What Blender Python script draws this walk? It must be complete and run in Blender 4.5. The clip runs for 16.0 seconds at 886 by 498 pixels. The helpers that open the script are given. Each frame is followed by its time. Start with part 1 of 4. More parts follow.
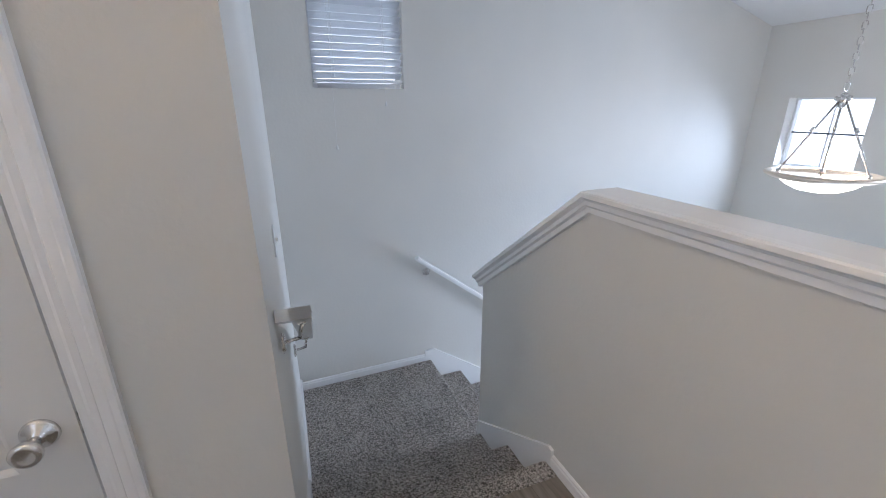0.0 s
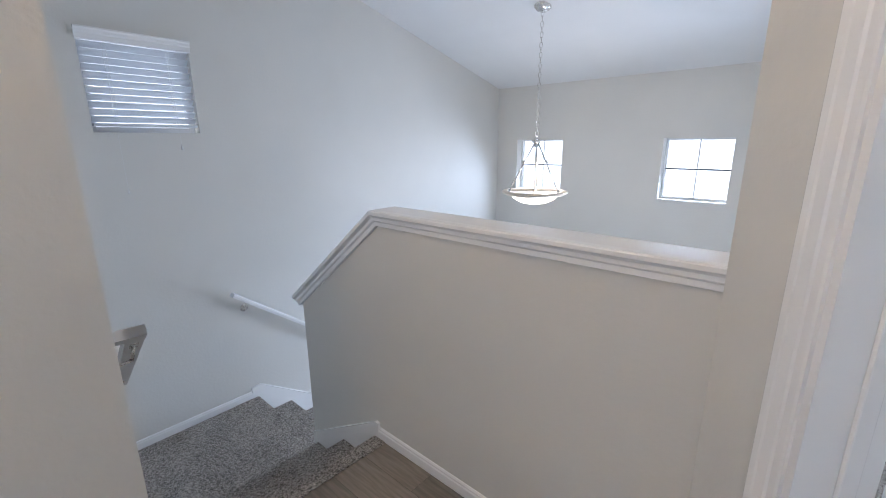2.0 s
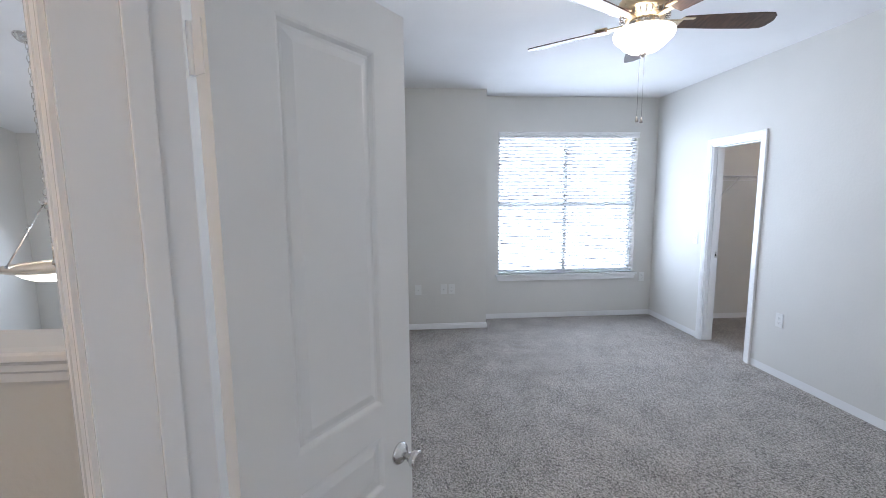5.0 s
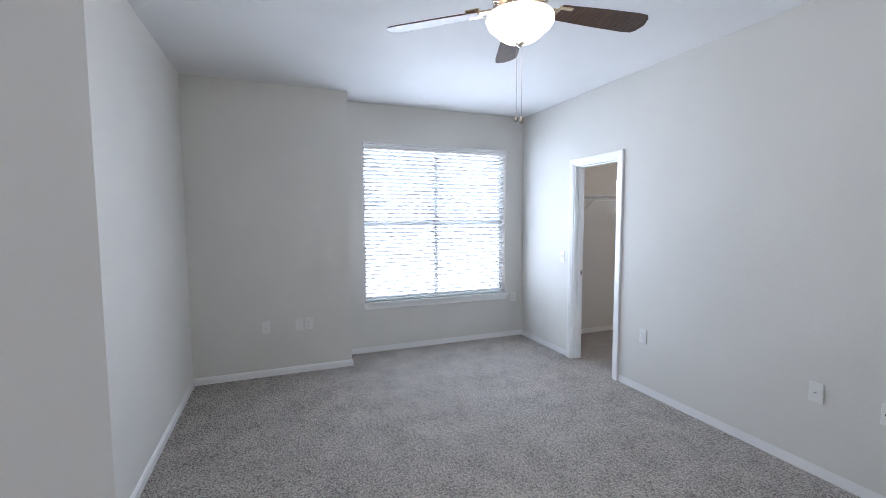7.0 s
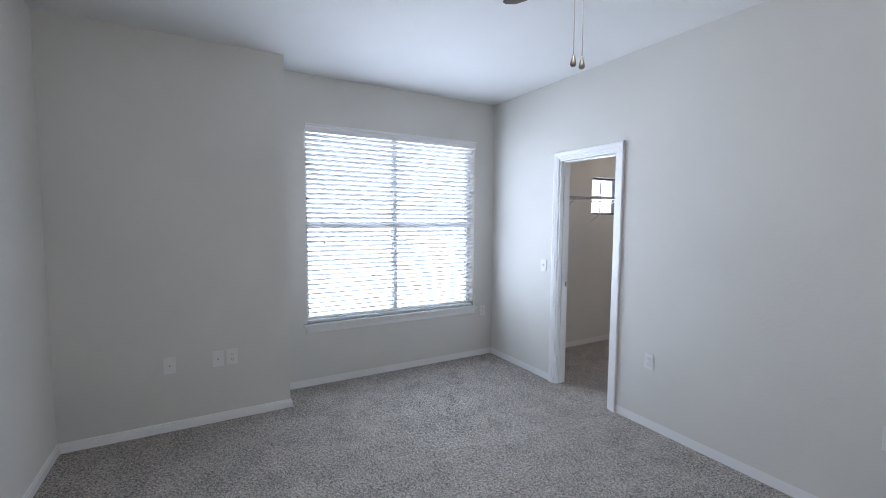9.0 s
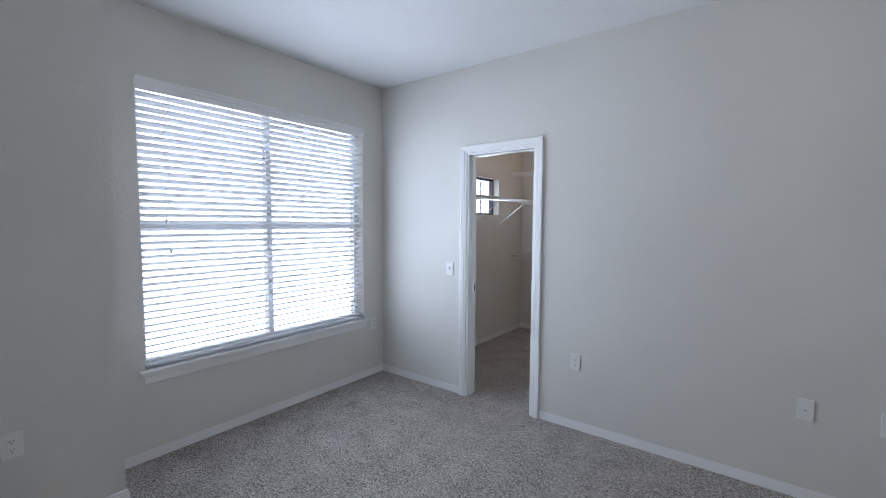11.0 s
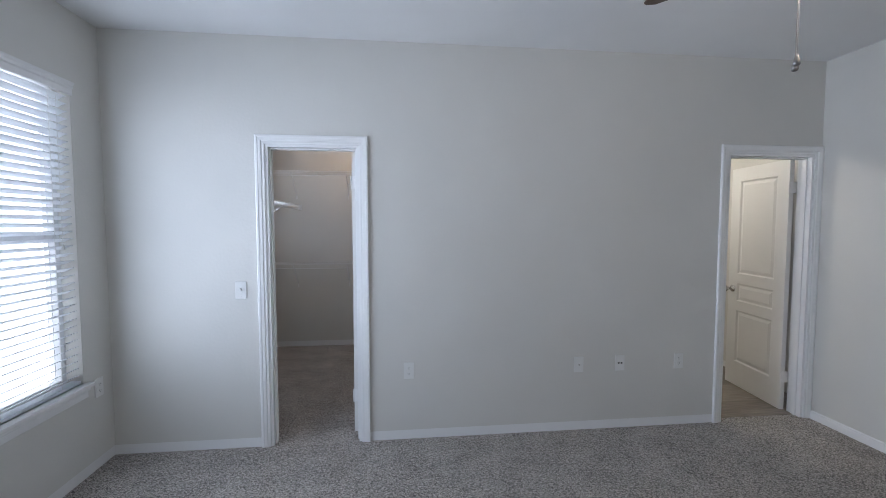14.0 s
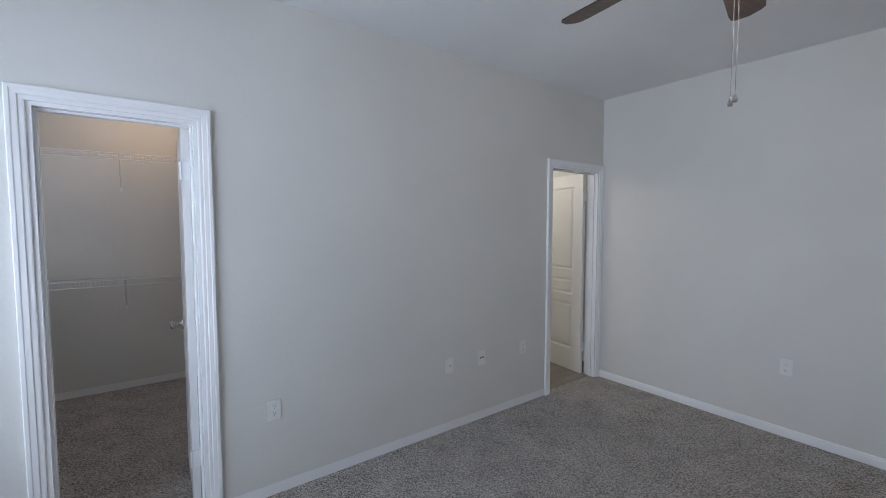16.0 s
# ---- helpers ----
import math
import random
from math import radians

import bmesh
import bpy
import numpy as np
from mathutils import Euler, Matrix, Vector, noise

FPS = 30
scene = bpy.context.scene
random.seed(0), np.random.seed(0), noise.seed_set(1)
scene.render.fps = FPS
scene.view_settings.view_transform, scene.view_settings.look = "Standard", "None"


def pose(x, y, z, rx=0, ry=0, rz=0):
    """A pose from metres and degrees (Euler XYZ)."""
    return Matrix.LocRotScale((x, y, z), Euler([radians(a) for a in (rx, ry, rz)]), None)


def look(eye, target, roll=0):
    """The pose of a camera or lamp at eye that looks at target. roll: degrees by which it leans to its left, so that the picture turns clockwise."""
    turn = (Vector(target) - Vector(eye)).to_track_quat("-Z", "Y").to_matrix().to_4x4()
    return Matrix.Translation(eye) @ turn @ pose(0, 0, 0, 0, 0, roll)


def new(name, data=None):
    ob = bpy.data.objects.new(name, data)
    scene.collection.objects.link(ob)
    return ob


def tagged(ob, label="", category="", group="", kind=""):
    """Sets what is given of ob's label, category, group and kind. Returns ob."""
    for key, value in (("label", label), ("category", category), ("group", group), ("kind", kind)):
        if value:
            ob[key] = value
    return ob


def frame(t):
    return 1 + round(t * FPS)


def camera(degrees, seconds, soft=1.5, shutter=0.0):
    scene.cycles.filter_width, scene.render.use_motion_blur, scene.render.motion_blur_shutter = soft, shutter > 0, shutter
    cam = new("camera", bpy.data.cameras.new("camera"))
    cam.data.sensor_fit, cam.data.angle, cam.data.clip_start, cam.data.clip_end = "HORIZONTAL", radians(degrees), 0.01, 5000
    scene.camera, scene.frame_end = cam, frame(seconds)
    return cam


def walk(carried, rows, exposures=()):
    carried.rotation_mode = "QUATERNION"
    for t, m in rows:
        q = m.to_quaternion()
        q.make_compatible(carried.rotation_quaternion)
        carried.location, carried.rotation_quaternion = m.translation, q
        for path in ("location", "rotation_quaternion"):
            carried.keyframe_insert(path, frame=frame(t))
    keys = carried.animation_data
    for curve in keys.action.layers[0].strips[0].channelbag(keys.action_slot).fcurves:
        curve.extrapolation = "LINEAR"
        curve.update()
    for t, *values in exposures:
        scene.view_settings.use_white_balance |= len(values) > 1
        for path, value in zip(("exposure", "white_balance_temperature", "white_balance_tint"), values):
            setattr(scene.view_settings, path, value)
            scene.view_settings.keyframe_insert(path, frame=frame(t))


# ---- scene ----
cam = camera(93.2, 16.0, soft=0.9)
PATH = [
    (0, (0.208, 0.167, 1.509), (0.938, 1.91, 0.854), -0.1),
    (0.5, (0.161, 0.017, 1.523), (1.02, 1.716, 0.91), -0.2),
    (1, (0.132, -0.091, 1.52), (1.143, 1.538, 0.948), -0.2),
    (1.5, (0.068, -0.171, 1.523), (1.275, 1.334, 0.993), -0.4),
    (2, (-0.01, -0.236, 1.528), (1.437, 1.054, 1.036), -0.4),
    (2.5, (-0.048, -0.331, 1.531), (1.614, 0.685, 1.079), -0.7),
    (3, (-0.032, -0.418, 1.536), (1.779, 0.324, 1.123), -0.8),
    (3.5, (0.003, -0.505, 1.555), (1.909, -0.032, 1.177), -0.7),
    (4, (0.124, -0.598, 1.53), (2.083, -0.362, 1.205), -0.6),
    (4.5, (0.236, -0.7, 1.523), (2.216, -0.672, 1.242), -0.5),
    (5, (0.285, -0.803, 1.541), (2.264, -0.946, 1.294), -0.5),
    (5.2, (0.323, -0.824, 1.534), (2.298, -1.04, 1.302), -0.4),
    (7.3, (0.947, -1.018, 1.501), (2.781, -1.8, 1.348), -0.2),
    (7.5, (1.02, -1.03, 1.507), (2.841, -1.842, 1.351), -0.2),
    (8, (1.198, -1.105, 1.509), (3.01, -1.939, 1.356), -0.1),
    (8.2, (1.287, -1.115, 1.509), (3.09, -1.968, 1.355), -0.0),
    (10.3, (2.192, -1.025, 1.504), (3.647, -2.39, 1.365), 0.2),
    (10.5, (2.278, -0.991, 1.512), (3.658, -2.431, 1.369), 0.1),
    (11, (2.461, -0.973, 1.469), (3.671, -2.56, 1.342), 0.3),
    (11.5, (2.645, -0.964, 1.477), (3.654, -2.686, 1.352), 0.2),
    (12, (2.85, -0.932, 1.475), (3.648, -2.762, 1.358), 0.3),
    (12.5, (3.025, -0.9, 1.475), (3.594, -2.814, 1.366), 0.3),
    (13, (3.206, -0.914, 1.468), (3.529, -2.886, 1.365), 0.2),
    (13.5, (3.369, -0.929, 1.475), (3.432, -2.926, 1.379), 0.1),
    (14, (3.547, -0.971, 1.504), (3.334, -2.956, 1.39), 0.0),
    (14.5, (3.682, -1.028, 1.514), (3.202, -2.966, 1.395), -0.0),
    (15, (3.801, -1.143, 1.518), (3.081, -3.005, 1.397), -0.1),
    (15.5, (3.917, -1.271, 1.53), (2.962, -3.024, 1.41), -0.1),
    (16, (4.074, -1.448, 1.535), (2.889, -3.054, 1.412), 0.0),
]
EXPOSURES = [(0.0, 0.26, 5530, 15.2), (3.5, 0.18, 5600, 14.8), (5.0, 0.0, 5780, 14.8), (7.5, -0.2, 5880, 15.2), (8.2, -0.28, 5880, 15.2), (10.5, -0.72, 5880, 15.2), (12.5, -0.75, 5870, 15.1), (16.0, -0.86, 5840, 14.8)]
walk(cam, [(t, look(eye, target, roll)) for t, eye, target, roll in PATH], EXPOSURES)

# ---- world, daylight, exposure ----
world = bpy.data.worlds.new("sky")
scene.world = world
world.use_nodes = True
wn = world.node_tree.nodes
sky = wn.new("ShaderNodeTexSky")
sky.sky_type, sky.sun_disc, sky.sun_elevation, sky.sun_rotation = "NISHITA", False, radians(48), radians(-100)
world.node_tree.links.new(sky.outputs[0], wn["Background"].inputs[0])
wn["Background"].inputs[1].default_value = 0.12
sun = new("sun", bpy.data.lights.new("sun", "SUN"))
sun.data.energy, sun.data.angle, sun.data.color = 3.0, radians(0.5), (1.0, 0.95, 0.88)
sun.matrix_world = look((-20, 4, 22), (0, 0, 0))
DAY = (0.78, 0.885, 1.0)
WARM = (1.0, 0.72, 0.42)


def window_light(name, m, wide, high, watts, spread=180.0):
    lamp = new(name, bpy.data.lights.new(name, "AREA"))
    lamp.data.shape, lamp.data.size, lamp.data.size_y = "RECTANGLE", wide, high
    lamp.data.energy, lamp.data.color, lamp.data.spread = watts, DAY, radians(spread)
    lamp.matrix_world = m
    return lamp


def bulb(name, place, watts, size=0.06, color=WARM):
    lamp = new(name, bpy.data.lights.new(name, "POINT"))
    lamp.data.energy, lamp.data.shadow_soft_size, lamp.data.color = watts, size, color
    lamp.location = place
    return lamp


# daylight at the window openings; the hall and lower windows are unseen additions
window_light("daylight_bedroom_window", look((5.350, -2.735, 1.46), (0, -2.735, 1.2)), 1.70, 1.64, 19, 118)
window_light("daylight_bedroom_window_wide", look((5.355, -2.735, 1.46), (0, -2.735, 1.5)), 1.70, 1.64, 31)
# added cool light from an unseen hall window, to brighten the half wall
window_light("daylight_added_hall_window", look((-1.09, -0.35, 1.5), (2, -0.2, 1.2)), 0.70, 1.10, 2.4)
window_light("daylight_stair_window_a", look((4.736, 2.41, 1.25), (0, 2.36, -1.2)), 0.60, 0.56, 7, 140)
window_light("daylight_stair_window_b", look((4.736, 0.70, 1.25), (0, 0.67, -0.2)), 0.58, 0.56, 14, 160)
# added light from an assumed window below, for the bluish landing
window_light("daylight_added_lower_window", look((4.73, 1.45, -1.05), (0, 1.9, -0.6)), 1.7, 1.3, 42, 170)
window_light("daylight_closet_window", look((5.12, -5.365, 1.79), (0, -5.365, 1.6)), 0.48, 0.42, 9)


# ---- materials ----
def material(name, color, rough=0.6, metal=0.0):
    m = bpy.data.materials.new(name)
    m.use_nodes = True
    b = m.node_tree.nodes["Principled BSDF"]
    b.inputs["Base Color"].default_value = (*color, 1)
    b.inputs["Roughness"].default_value = rough
    b.inputs["Metallic"].default_value = metal
    return m


def nodes_of(m):
    nt = m.node_tree
    return nt, nt.nodes["Principled BSDF"]


def add_noise(nt, scale, detail=4.0, coord="Object", stretch=None):
    tc = nt.nodes.new("ShaderNodeTexCoord")
    n = nt.nodes.new("ShaderNodeTexNoise")
    n.inputs["Scale"].default_value, n.inputs["Detail"].default_value = scale, detail
    if stretch:
        mp = nt.nodes.new("ShaderNodeMapping")
        mp.inputs["Scale"].default_value = stretch
        nt.links.new(tc.outputs[coord], mp.inputs[0])
        nt.links.new(mp.outputs[0], n.inputs["Vector"])
    else:
        nt.links.new(tc.outputs[coord], n.inputs["Vector"])
    return n


def ramp(nt, source, stops):
    r = nt.nodes.new("ShaderNodeValToRGB")
    r.color_ramp.elements[0].position, r.color_ramp.elements[0].color = stops[0][0], (*stops[0][1], 1)
    r.color_ramp.elements[1].position, r.color_ramp.elements[1].color = stops[-1][0], (*stops[-1][1], 1)
    for p, c in stops[1:-1]:
        e = r.color_ramp.elements.new(p)
        e.color = (*c, 1)
    nt.links.new(source, r.inputs[0])
    return r


def bump(nt, b, source, strength, distance):
    k = nt.nodes.new("ShaderNodeBump")
    k.inputs["Strength"].default_value, k.inputs["Distance"].default_value = strength, distance
    nt.links.new(source, k.inputs["Height"])
    nt.links.new(k.outputs[0], b.inputs["Normal"])
    return k


def scaled(color, f):
    return tuple(min(1.0, c * f) for c in color)


def paint(name, color, rough=0.7, texture=0.085, grain=70.0, depth=0.003):
    m = material(name, color, rough)
    nt, b = nodes_of(m)
    broad = add_noise(nt, 1.3, 3)
    c = ramp(nt, broad.outputs[0], [(0.3, scaled(color, 0.965)), (0.7, scaled(color, 1.03))])
    nt.links.new(c.outputs[0], b.inputs["Base Color"])
    fine = add_noise(nt, grain, 5)
    r = ramp(nt, fine.outputs[0], [(0.42, (0, 0, 0)), (0.62, (1, 1, 1))])
    if texture:
        bump(nt, b, r.outputs[0], texture, depth)
    return m


def carpet(name, dark, mid, light):
    m = material(name, mid, 0.95)
    nt, b = nodes_of(m)
    tc = nt.nodes.new("ShaderNodeTexCoord")
    warp = add_noise(nt, 60, 2)
    vec = nt.nodes.new("ShaderNodeVectorMath")
    vec.operation = "MULTIPLY_ADD"
    nt.links.new(warp.outputs["Color"], vec.inputs[0])
    vec.inputs[1].default_value = (0.008, 0.008, 0.008)
    nt.links.new(tc.outputs["Object"], vec.inputs[2])
    cell = nt.nodes.new("ShaderNodeTexVoronoi")
    cell.inputs["Scale"].default_value = 160
    nt.links.new(vec.outputs[0], cell.inputs["Vector"])
    sep = nt.nodes.new("ShaderNodeSeparateColor")
    nt.links.new(cell.outputs["Color"], sep.inputs[0])
    patch = add_noise(nt, 5.0, 4)
    mix = nt.nodes.new("ShaderNodeMath")
    mix.operation = "MULTIPLY_ADD"
    nt.links.new(patch.outputs[0], mix.inputs[0])
    mix.inputs[1].default_value = 0.75
    nt.links.new(sep.outputs[0], mix.inputs[2])
    strand = add_noise(nt, 78, 3)
    mix2 = nt.nodes.new("ShaderNodeMath")
    mix2.operation = "MULTIPLY_ADD"
    nt.links.new(strand.outputs[0], mix2.inputs[0])
    mix2.inputs[1].default_value = 1.9
    nt.links.new(mix.outputs[0], mix2.inputs[2])
    half = nt.nodes.new("ShaderNodeMath")
    half.operation = "MULTIPLY"
    nt.links.new(mix2.outputs[0], half.inputs[0])
    half.inputs[1].default_value = 0.36
    # shade between the tufts, put into the colour by cell distance
    tuft_shade = nt.nodes.new("ShaderNodeMath")
    tuft_shade.operation = "MULTIPLY_ADD"
    nt.links.new(cell.outputs["Distance"], tuft_shade.inputs[0])
    tuft_shade.inputs[1].default_value = -0.6
    nt.links.new(half.outputs[0], tuft_shade.inputs[2])
    lift = nt.nodes.new("ShaderNodeMath")
    lift.operation = "ADD"
    nt.links.new(tuft_shade.outputs[0], lift.inputs[0])
    lift.inputs[1].default_value = 0.25
    c = ramp(nt, lift.outputs[0], [(0.38, dark), (0.48, scaled(mid, 0.66)), (0.62, mid), (0.95, light)])
    nt.links.new(c.outputs[0], b.inputs["Base Color"])
    b.inputs["Sheen Weight"].default_value = 0.1
    inv = nt.nodes.new("ShaderNodeMath")
    inv.operation = "SUBTRACT"
    inv.inputs[0].default_value = 1.0
    nt.links.new(cell.outputs["Distance"], inv.inputs[1])
    bump(nt, b, inv.outputs[0], 1.0, 0.008)
    return m


def wood(name, color, rough=0.45, scale=6.0, stretch=(1, 14, 14), contrast=0.3, random_pieces=0.0):
    m = material(name, color, rough)
    nt, b = nodes_of(m)
    g = add_noise(nt, scale, 8, stretch=stretch)
    c = ramp(nt, g.outputs[0], [(0.3, scaled(color, 1 - contrast)), (0.5, color), (0.72, scaled(color, 1 + contrast))])
    out = c.outputs[0]
    if random_pieces:
        info = nt.nodes.new("ShaderNodeObjectInfo")
        hsv = nt.nodes.new("ShaderNodeHueSaturation")
        mr = nt.nodes.new("ShaderNodeMapRange")
        mr.inputs["To Min"].default_value, mr.inputs["To Max"].default_value = 1 - random_pieces, 1 + random_pieces
        nt.links.new(info.outputs["Random"], mr.inputs[0])
        nt.links.new(mr.outputs[0], hsv.inputs["Value"])
        nt.links.new(out, hsv.inputs["Color"])
        out = hsv.outputs[0]
    nt.links.new(out, b.inputs["Base Color"])
    bump(nt, b, g.outputs[0], 0.15, 0.002)
    return m


def metal(name, color, rough=0.28):
    m = material(name, color, rough, 1.0)
    nt, b = nodes_of(m)
    n = add_noise(nt, 60, 3)
    r = nt.nodes.new("ShaderNodeMapRange")
    r.inputs["To Min"].default_value, r.inputs["To Max"].default_value = rough * 0.75, rough * 1.3
    nt.links.new(n.outputs[0], r.inputs[0])
    nt.links.new(r.outputs[0], b.inputs["Roughness"])
    return m


def glowing(name, color, strength, base=(0.9, 0.9, 0.88)):
    m = material(name, base, 0.35)
    nt, b = nodes_of(m)
    b.inputs["Emission Color"].default_value = (*color, 1)
    b.inputs["Emission Strength"].default_value = strength
    return m


def pane_glass(name):
    m = material(name, (1, 1, 1), 0.0)
    nt, b = nodes_of(m)
    b.inputs["Transmission Weight"].default_value = 1.0
    b.inputs["IOR"].default_value = 1.45
    return m


WALL = paint("greige_wall_paint", (0.70, 0.688, 0.65), 0.7, 0.10, 48.0, 0.003)
CEIL = paint("white_ceiling_paint", (0.78, 0.78, 0.775), 0.8, 0.1, 60)
TRIM = paint("white_trim_paint", (0.88, 0.88, 0.875), 0.26, 0.0)
DOOR = paint("white_door_paint", (0.78, 0.775, 0.755), 0.42, 0.03, 40, 0.001)
CARPET = carpet("greige_cut_pile_carpet", (0.078, 0.069, 0.060), (0.42, 0.382, 0.342), (0.78, 0.735, 0.68))
PLANK = wood("grey_brown_vinyl_plank", (0.235, 0.203, 0.168), 0.42, 5.0, (14, 1.2, 14), 0.28, 0.18)
PLANK_X = wood("grey_brown_vinyl_plank_bath", (0.235, 0.203, 0.168), 0.42, 5.0, (1.2, 14, 14), 0.28, 0.18)
UNDER = material("dark_underlay", (0.06, 0.05, 0.045), 0.9)
NICKEL = metal("brushed_nickel", (0.66, 0.645, 0.62), 0.26)
RIM_METAL = metal("warm_satin_nickel", (0.74, 0.64, 0.52), 0.42)
# nickel colour darkened to offset glare from the light near the chains
DARK_NICKEL = metal("dark_nickel_chain", (0.28, 0.265, 0.25), 0.5)
CHROME = metal("satin_chrome", (0.72, 0.72, 0.72), 0.2)
BRASS = metal("antique_brass", (0.62, 0.50, 0.34), 0.3)
PLASTIC = paint("white_plastic", (0.80, 0.80, 0.78), 0.35, 0.0)
SLOT = material("dark_slot", (0.03, 0.03, 0.03), 0.6)
VINYL = paint("white_window_vinyl", (0.78, 0.79, 0.80), 0.4, 0.03)
ALU = material("dark_bronze_window_frame", (0.09, 0.10, 0.12), 0.45)
GLASS = pane_glass("window_glass")
WIRE = paint("white_coated_wire", (0.78, 0.78, 0.77), 0.35, 0.0)
SLAT = material("white_faux_wood_slat", (0.86, 0.87, 0.88), 0.4)
nt, b = nodes_of(SLAT)
thin = nt.nodes.new("ShaderNodeBsdfTranslucent")
thin.inputs["Color"].default_value = (0.84, 0.87, 0.90, 1)
blend = nt.nodes.new("ShaderNodeMixShader")
blend.inputs[0].default_value = 0.54
nt.links.new(b.outputs[0], blend.inputs[1])
nt.links.new(thin.outputs[0], blend.inputs[2])
nt.links.new(blend.outputs[0], nt.nodes["Material Output"].inputs[0])
CORD = material("white_cord", (0.75, 0.75, 0.74), 0.8)
BLADE = wood("dark_walnut_blade", (0.075, 0.042, 0.028), 0.4, 5.0, (1.5, 16, 16), 0.5)
BOWL = glowing("lit_frosted_glass", (1.0, 0.86, 0.66), 5.0)


# ---- mesh helpers ----
def finish(bm, recalc=True):
    if recalc:
        bmesh.ops.recalc_face_normals(bm, faces=bm.faces)
    return bm


def ob_from(name, bm, mat, smooth=False):
    me = bpy.data.meshes.new(name)
    finish(bm).to_mesh(me)
    bm.free()
    for p in me.polygons:
        p.use_smooth = smooth
    for mm in (mat if isinstance(mat, (list, tuple)) else [mat]):
        me.materials.append(mm)
    return new(name, me)


def part(name, bm, mat, parent, label="", smooth=False):
    ob = ob_from(name, bm, mat, smooth)
    ob.parent = parent
    if label:
        tagged(ob, label)
    return ob


def structure(name, bm, mat, label="", category="", smooth=False):
    return tagged(ob_from(name, bm, mat, smooth), label, category, "", "structure")


def thing(name, label, category, m=None, group=""):
    e = tagged(new(name), label, category, group)
    e.empty_display_size = 0.1
    if m is not None:
        e.matrix_world = m
    return e


def add_box(bm, lo, hi, bevel=0.0, m=None):
    r = bmesh.ops.create_cube(bm, size=1)
    vs = r["verts"]
    for v in vs:
        v.co = Vector([lo[i] + (v.co[i] + 0.5) * (hi[i] - lo[i]) for i in range(3)])
    if bevel:
        es = list({e for v in vs for e in v.link_edges})
        out = bmesh.ops.bevel(bm, geom=es, offset=bevel, segments=2, affect="EDGES", profile=0.6)
        vs = list({v for f in out["faces"] for v in f.verts} | {v for v in vs if v.is_valid})
    if m is not None:
        bmesh.ops.transform(bm, matrix=m, verts=vs)
    return vs


def box(lo, hi, bevel=0.0):
    bm = bmesh.new()
    add_box(bm, lo, hi, bevel)
    return bm


def add_rod(bm, p, q, r, n=8, r2=None):
    p, q = Vector(p), Vector(q)
    d = q - p
    m = Matrix.Translation((p + q) / 2) @ d.to_track_quat("Z", "Y").to_matrix().to_4x4()
    bmesh.ops.create_cone(bm, cap_ends=True, segments=n, radius1=r, radius2=r if r2 is None else r2, depth=d.length, matrix=m)


def add_lathe(bm, profile, n=32, m=None):
    """Turn (radius, height) pairs round the z axis."""
    rings = []
    for r, z in profile:
        if r < 1e-5:
            rings.append([bm.verts.new((0, 0, z))])
        else:
            rings.append([bm.verts.new((r * math.cos(2 * math.pi * i / n), r * math.sin(2 * math.pi * i / n), z)) for i in range(n)])
    for a, c in zip(rings, rings[1:]):
        for i in range(n):
            j = (i + 1) % n
            if len(a) == 1 and len(c) == 1:
                continue
            if len(a) == 1:
                bm.faces.new((a[0], c[j], c[i]))
            elif len(c) == 1:
                bm.faces.new((a[i], a[j], c[0]))
            else:
                bm.faces.new((a[i], a[j], c[j], c[i]))
    if m is not None:
        bmesh.ops.transform(bm, matrix=m, verts=[v for ring in rings for v in ring])


def lathe(profile, n=32, m=None):
    bm = bmesh.new()
    add_lathe(bm, profile, n, m)
    return bm


def add_torus(bm, R, r, m, n=16, k=8, stretch=0.0):
    ring = []
    for i in range(n):
        a = 2 * math.pi * i / n
        row = []
        for j in range(k):
            c = 2 * math.pi * j / k
            x = (R + r * math.cos(c)) * math.cos(a)
            y = (R + r * math.cos(c)) * math.sin(a)
            y += stretch if math.sin(a) > 1e-6 else (-stretch if math.sin(a) < -1e-6 else 0)
            row.append(bm.verts.new(m @ Vector((x, y, r * math.sin(c)))))
        ring.append(row)
    for i in range(n):
        for j in range(k):
            bm.faces.new((ring[i][j], ring[(i + 1) % n][j], ring[(i + 1) % n][(j + 1) % k], ring[i][(j + 1) % k]))


def sweep(stations, closed_profile=True):
    """A mesh from equal lists of points, joined one to the next, with capped ends."""
    bm = bmesh.new()
    rows = [[bm.verts.new(p) for p in st] for st in stations]
    n = len(rows[0])
    for a, c in zip(rows, rows[1:]):
        for i in range(n if closed_profile else n - 1):
            j = (i + 1) % n
            bm.faces.new((a[i], a[j], c[j], c[i]))
    if closed_profile:
        bm.faces.new(rows[0])
        bm.faces.new(list(reversed(rows[-1])))
    return bm


def prism(points, z0, z1):
    bm = bmesh.new()
    lo = [bm.verts.new((x, y, z0 if not callable(z0) else z0(x, y))) for x, y in points]
    hi = [bm.verts.new((x, y, z1 if not callable(z1) else z1(x, y))) for x, y in points]
    n = len(points)
    bm.faces.new(list(reversed(lo)))
    bm.faces.new(hi)
    for i in range(n):
        bm.faces.new((lo[i], lo[(i + 1) % n], hi[(i + 1) % n], hi[i]))
    return bm


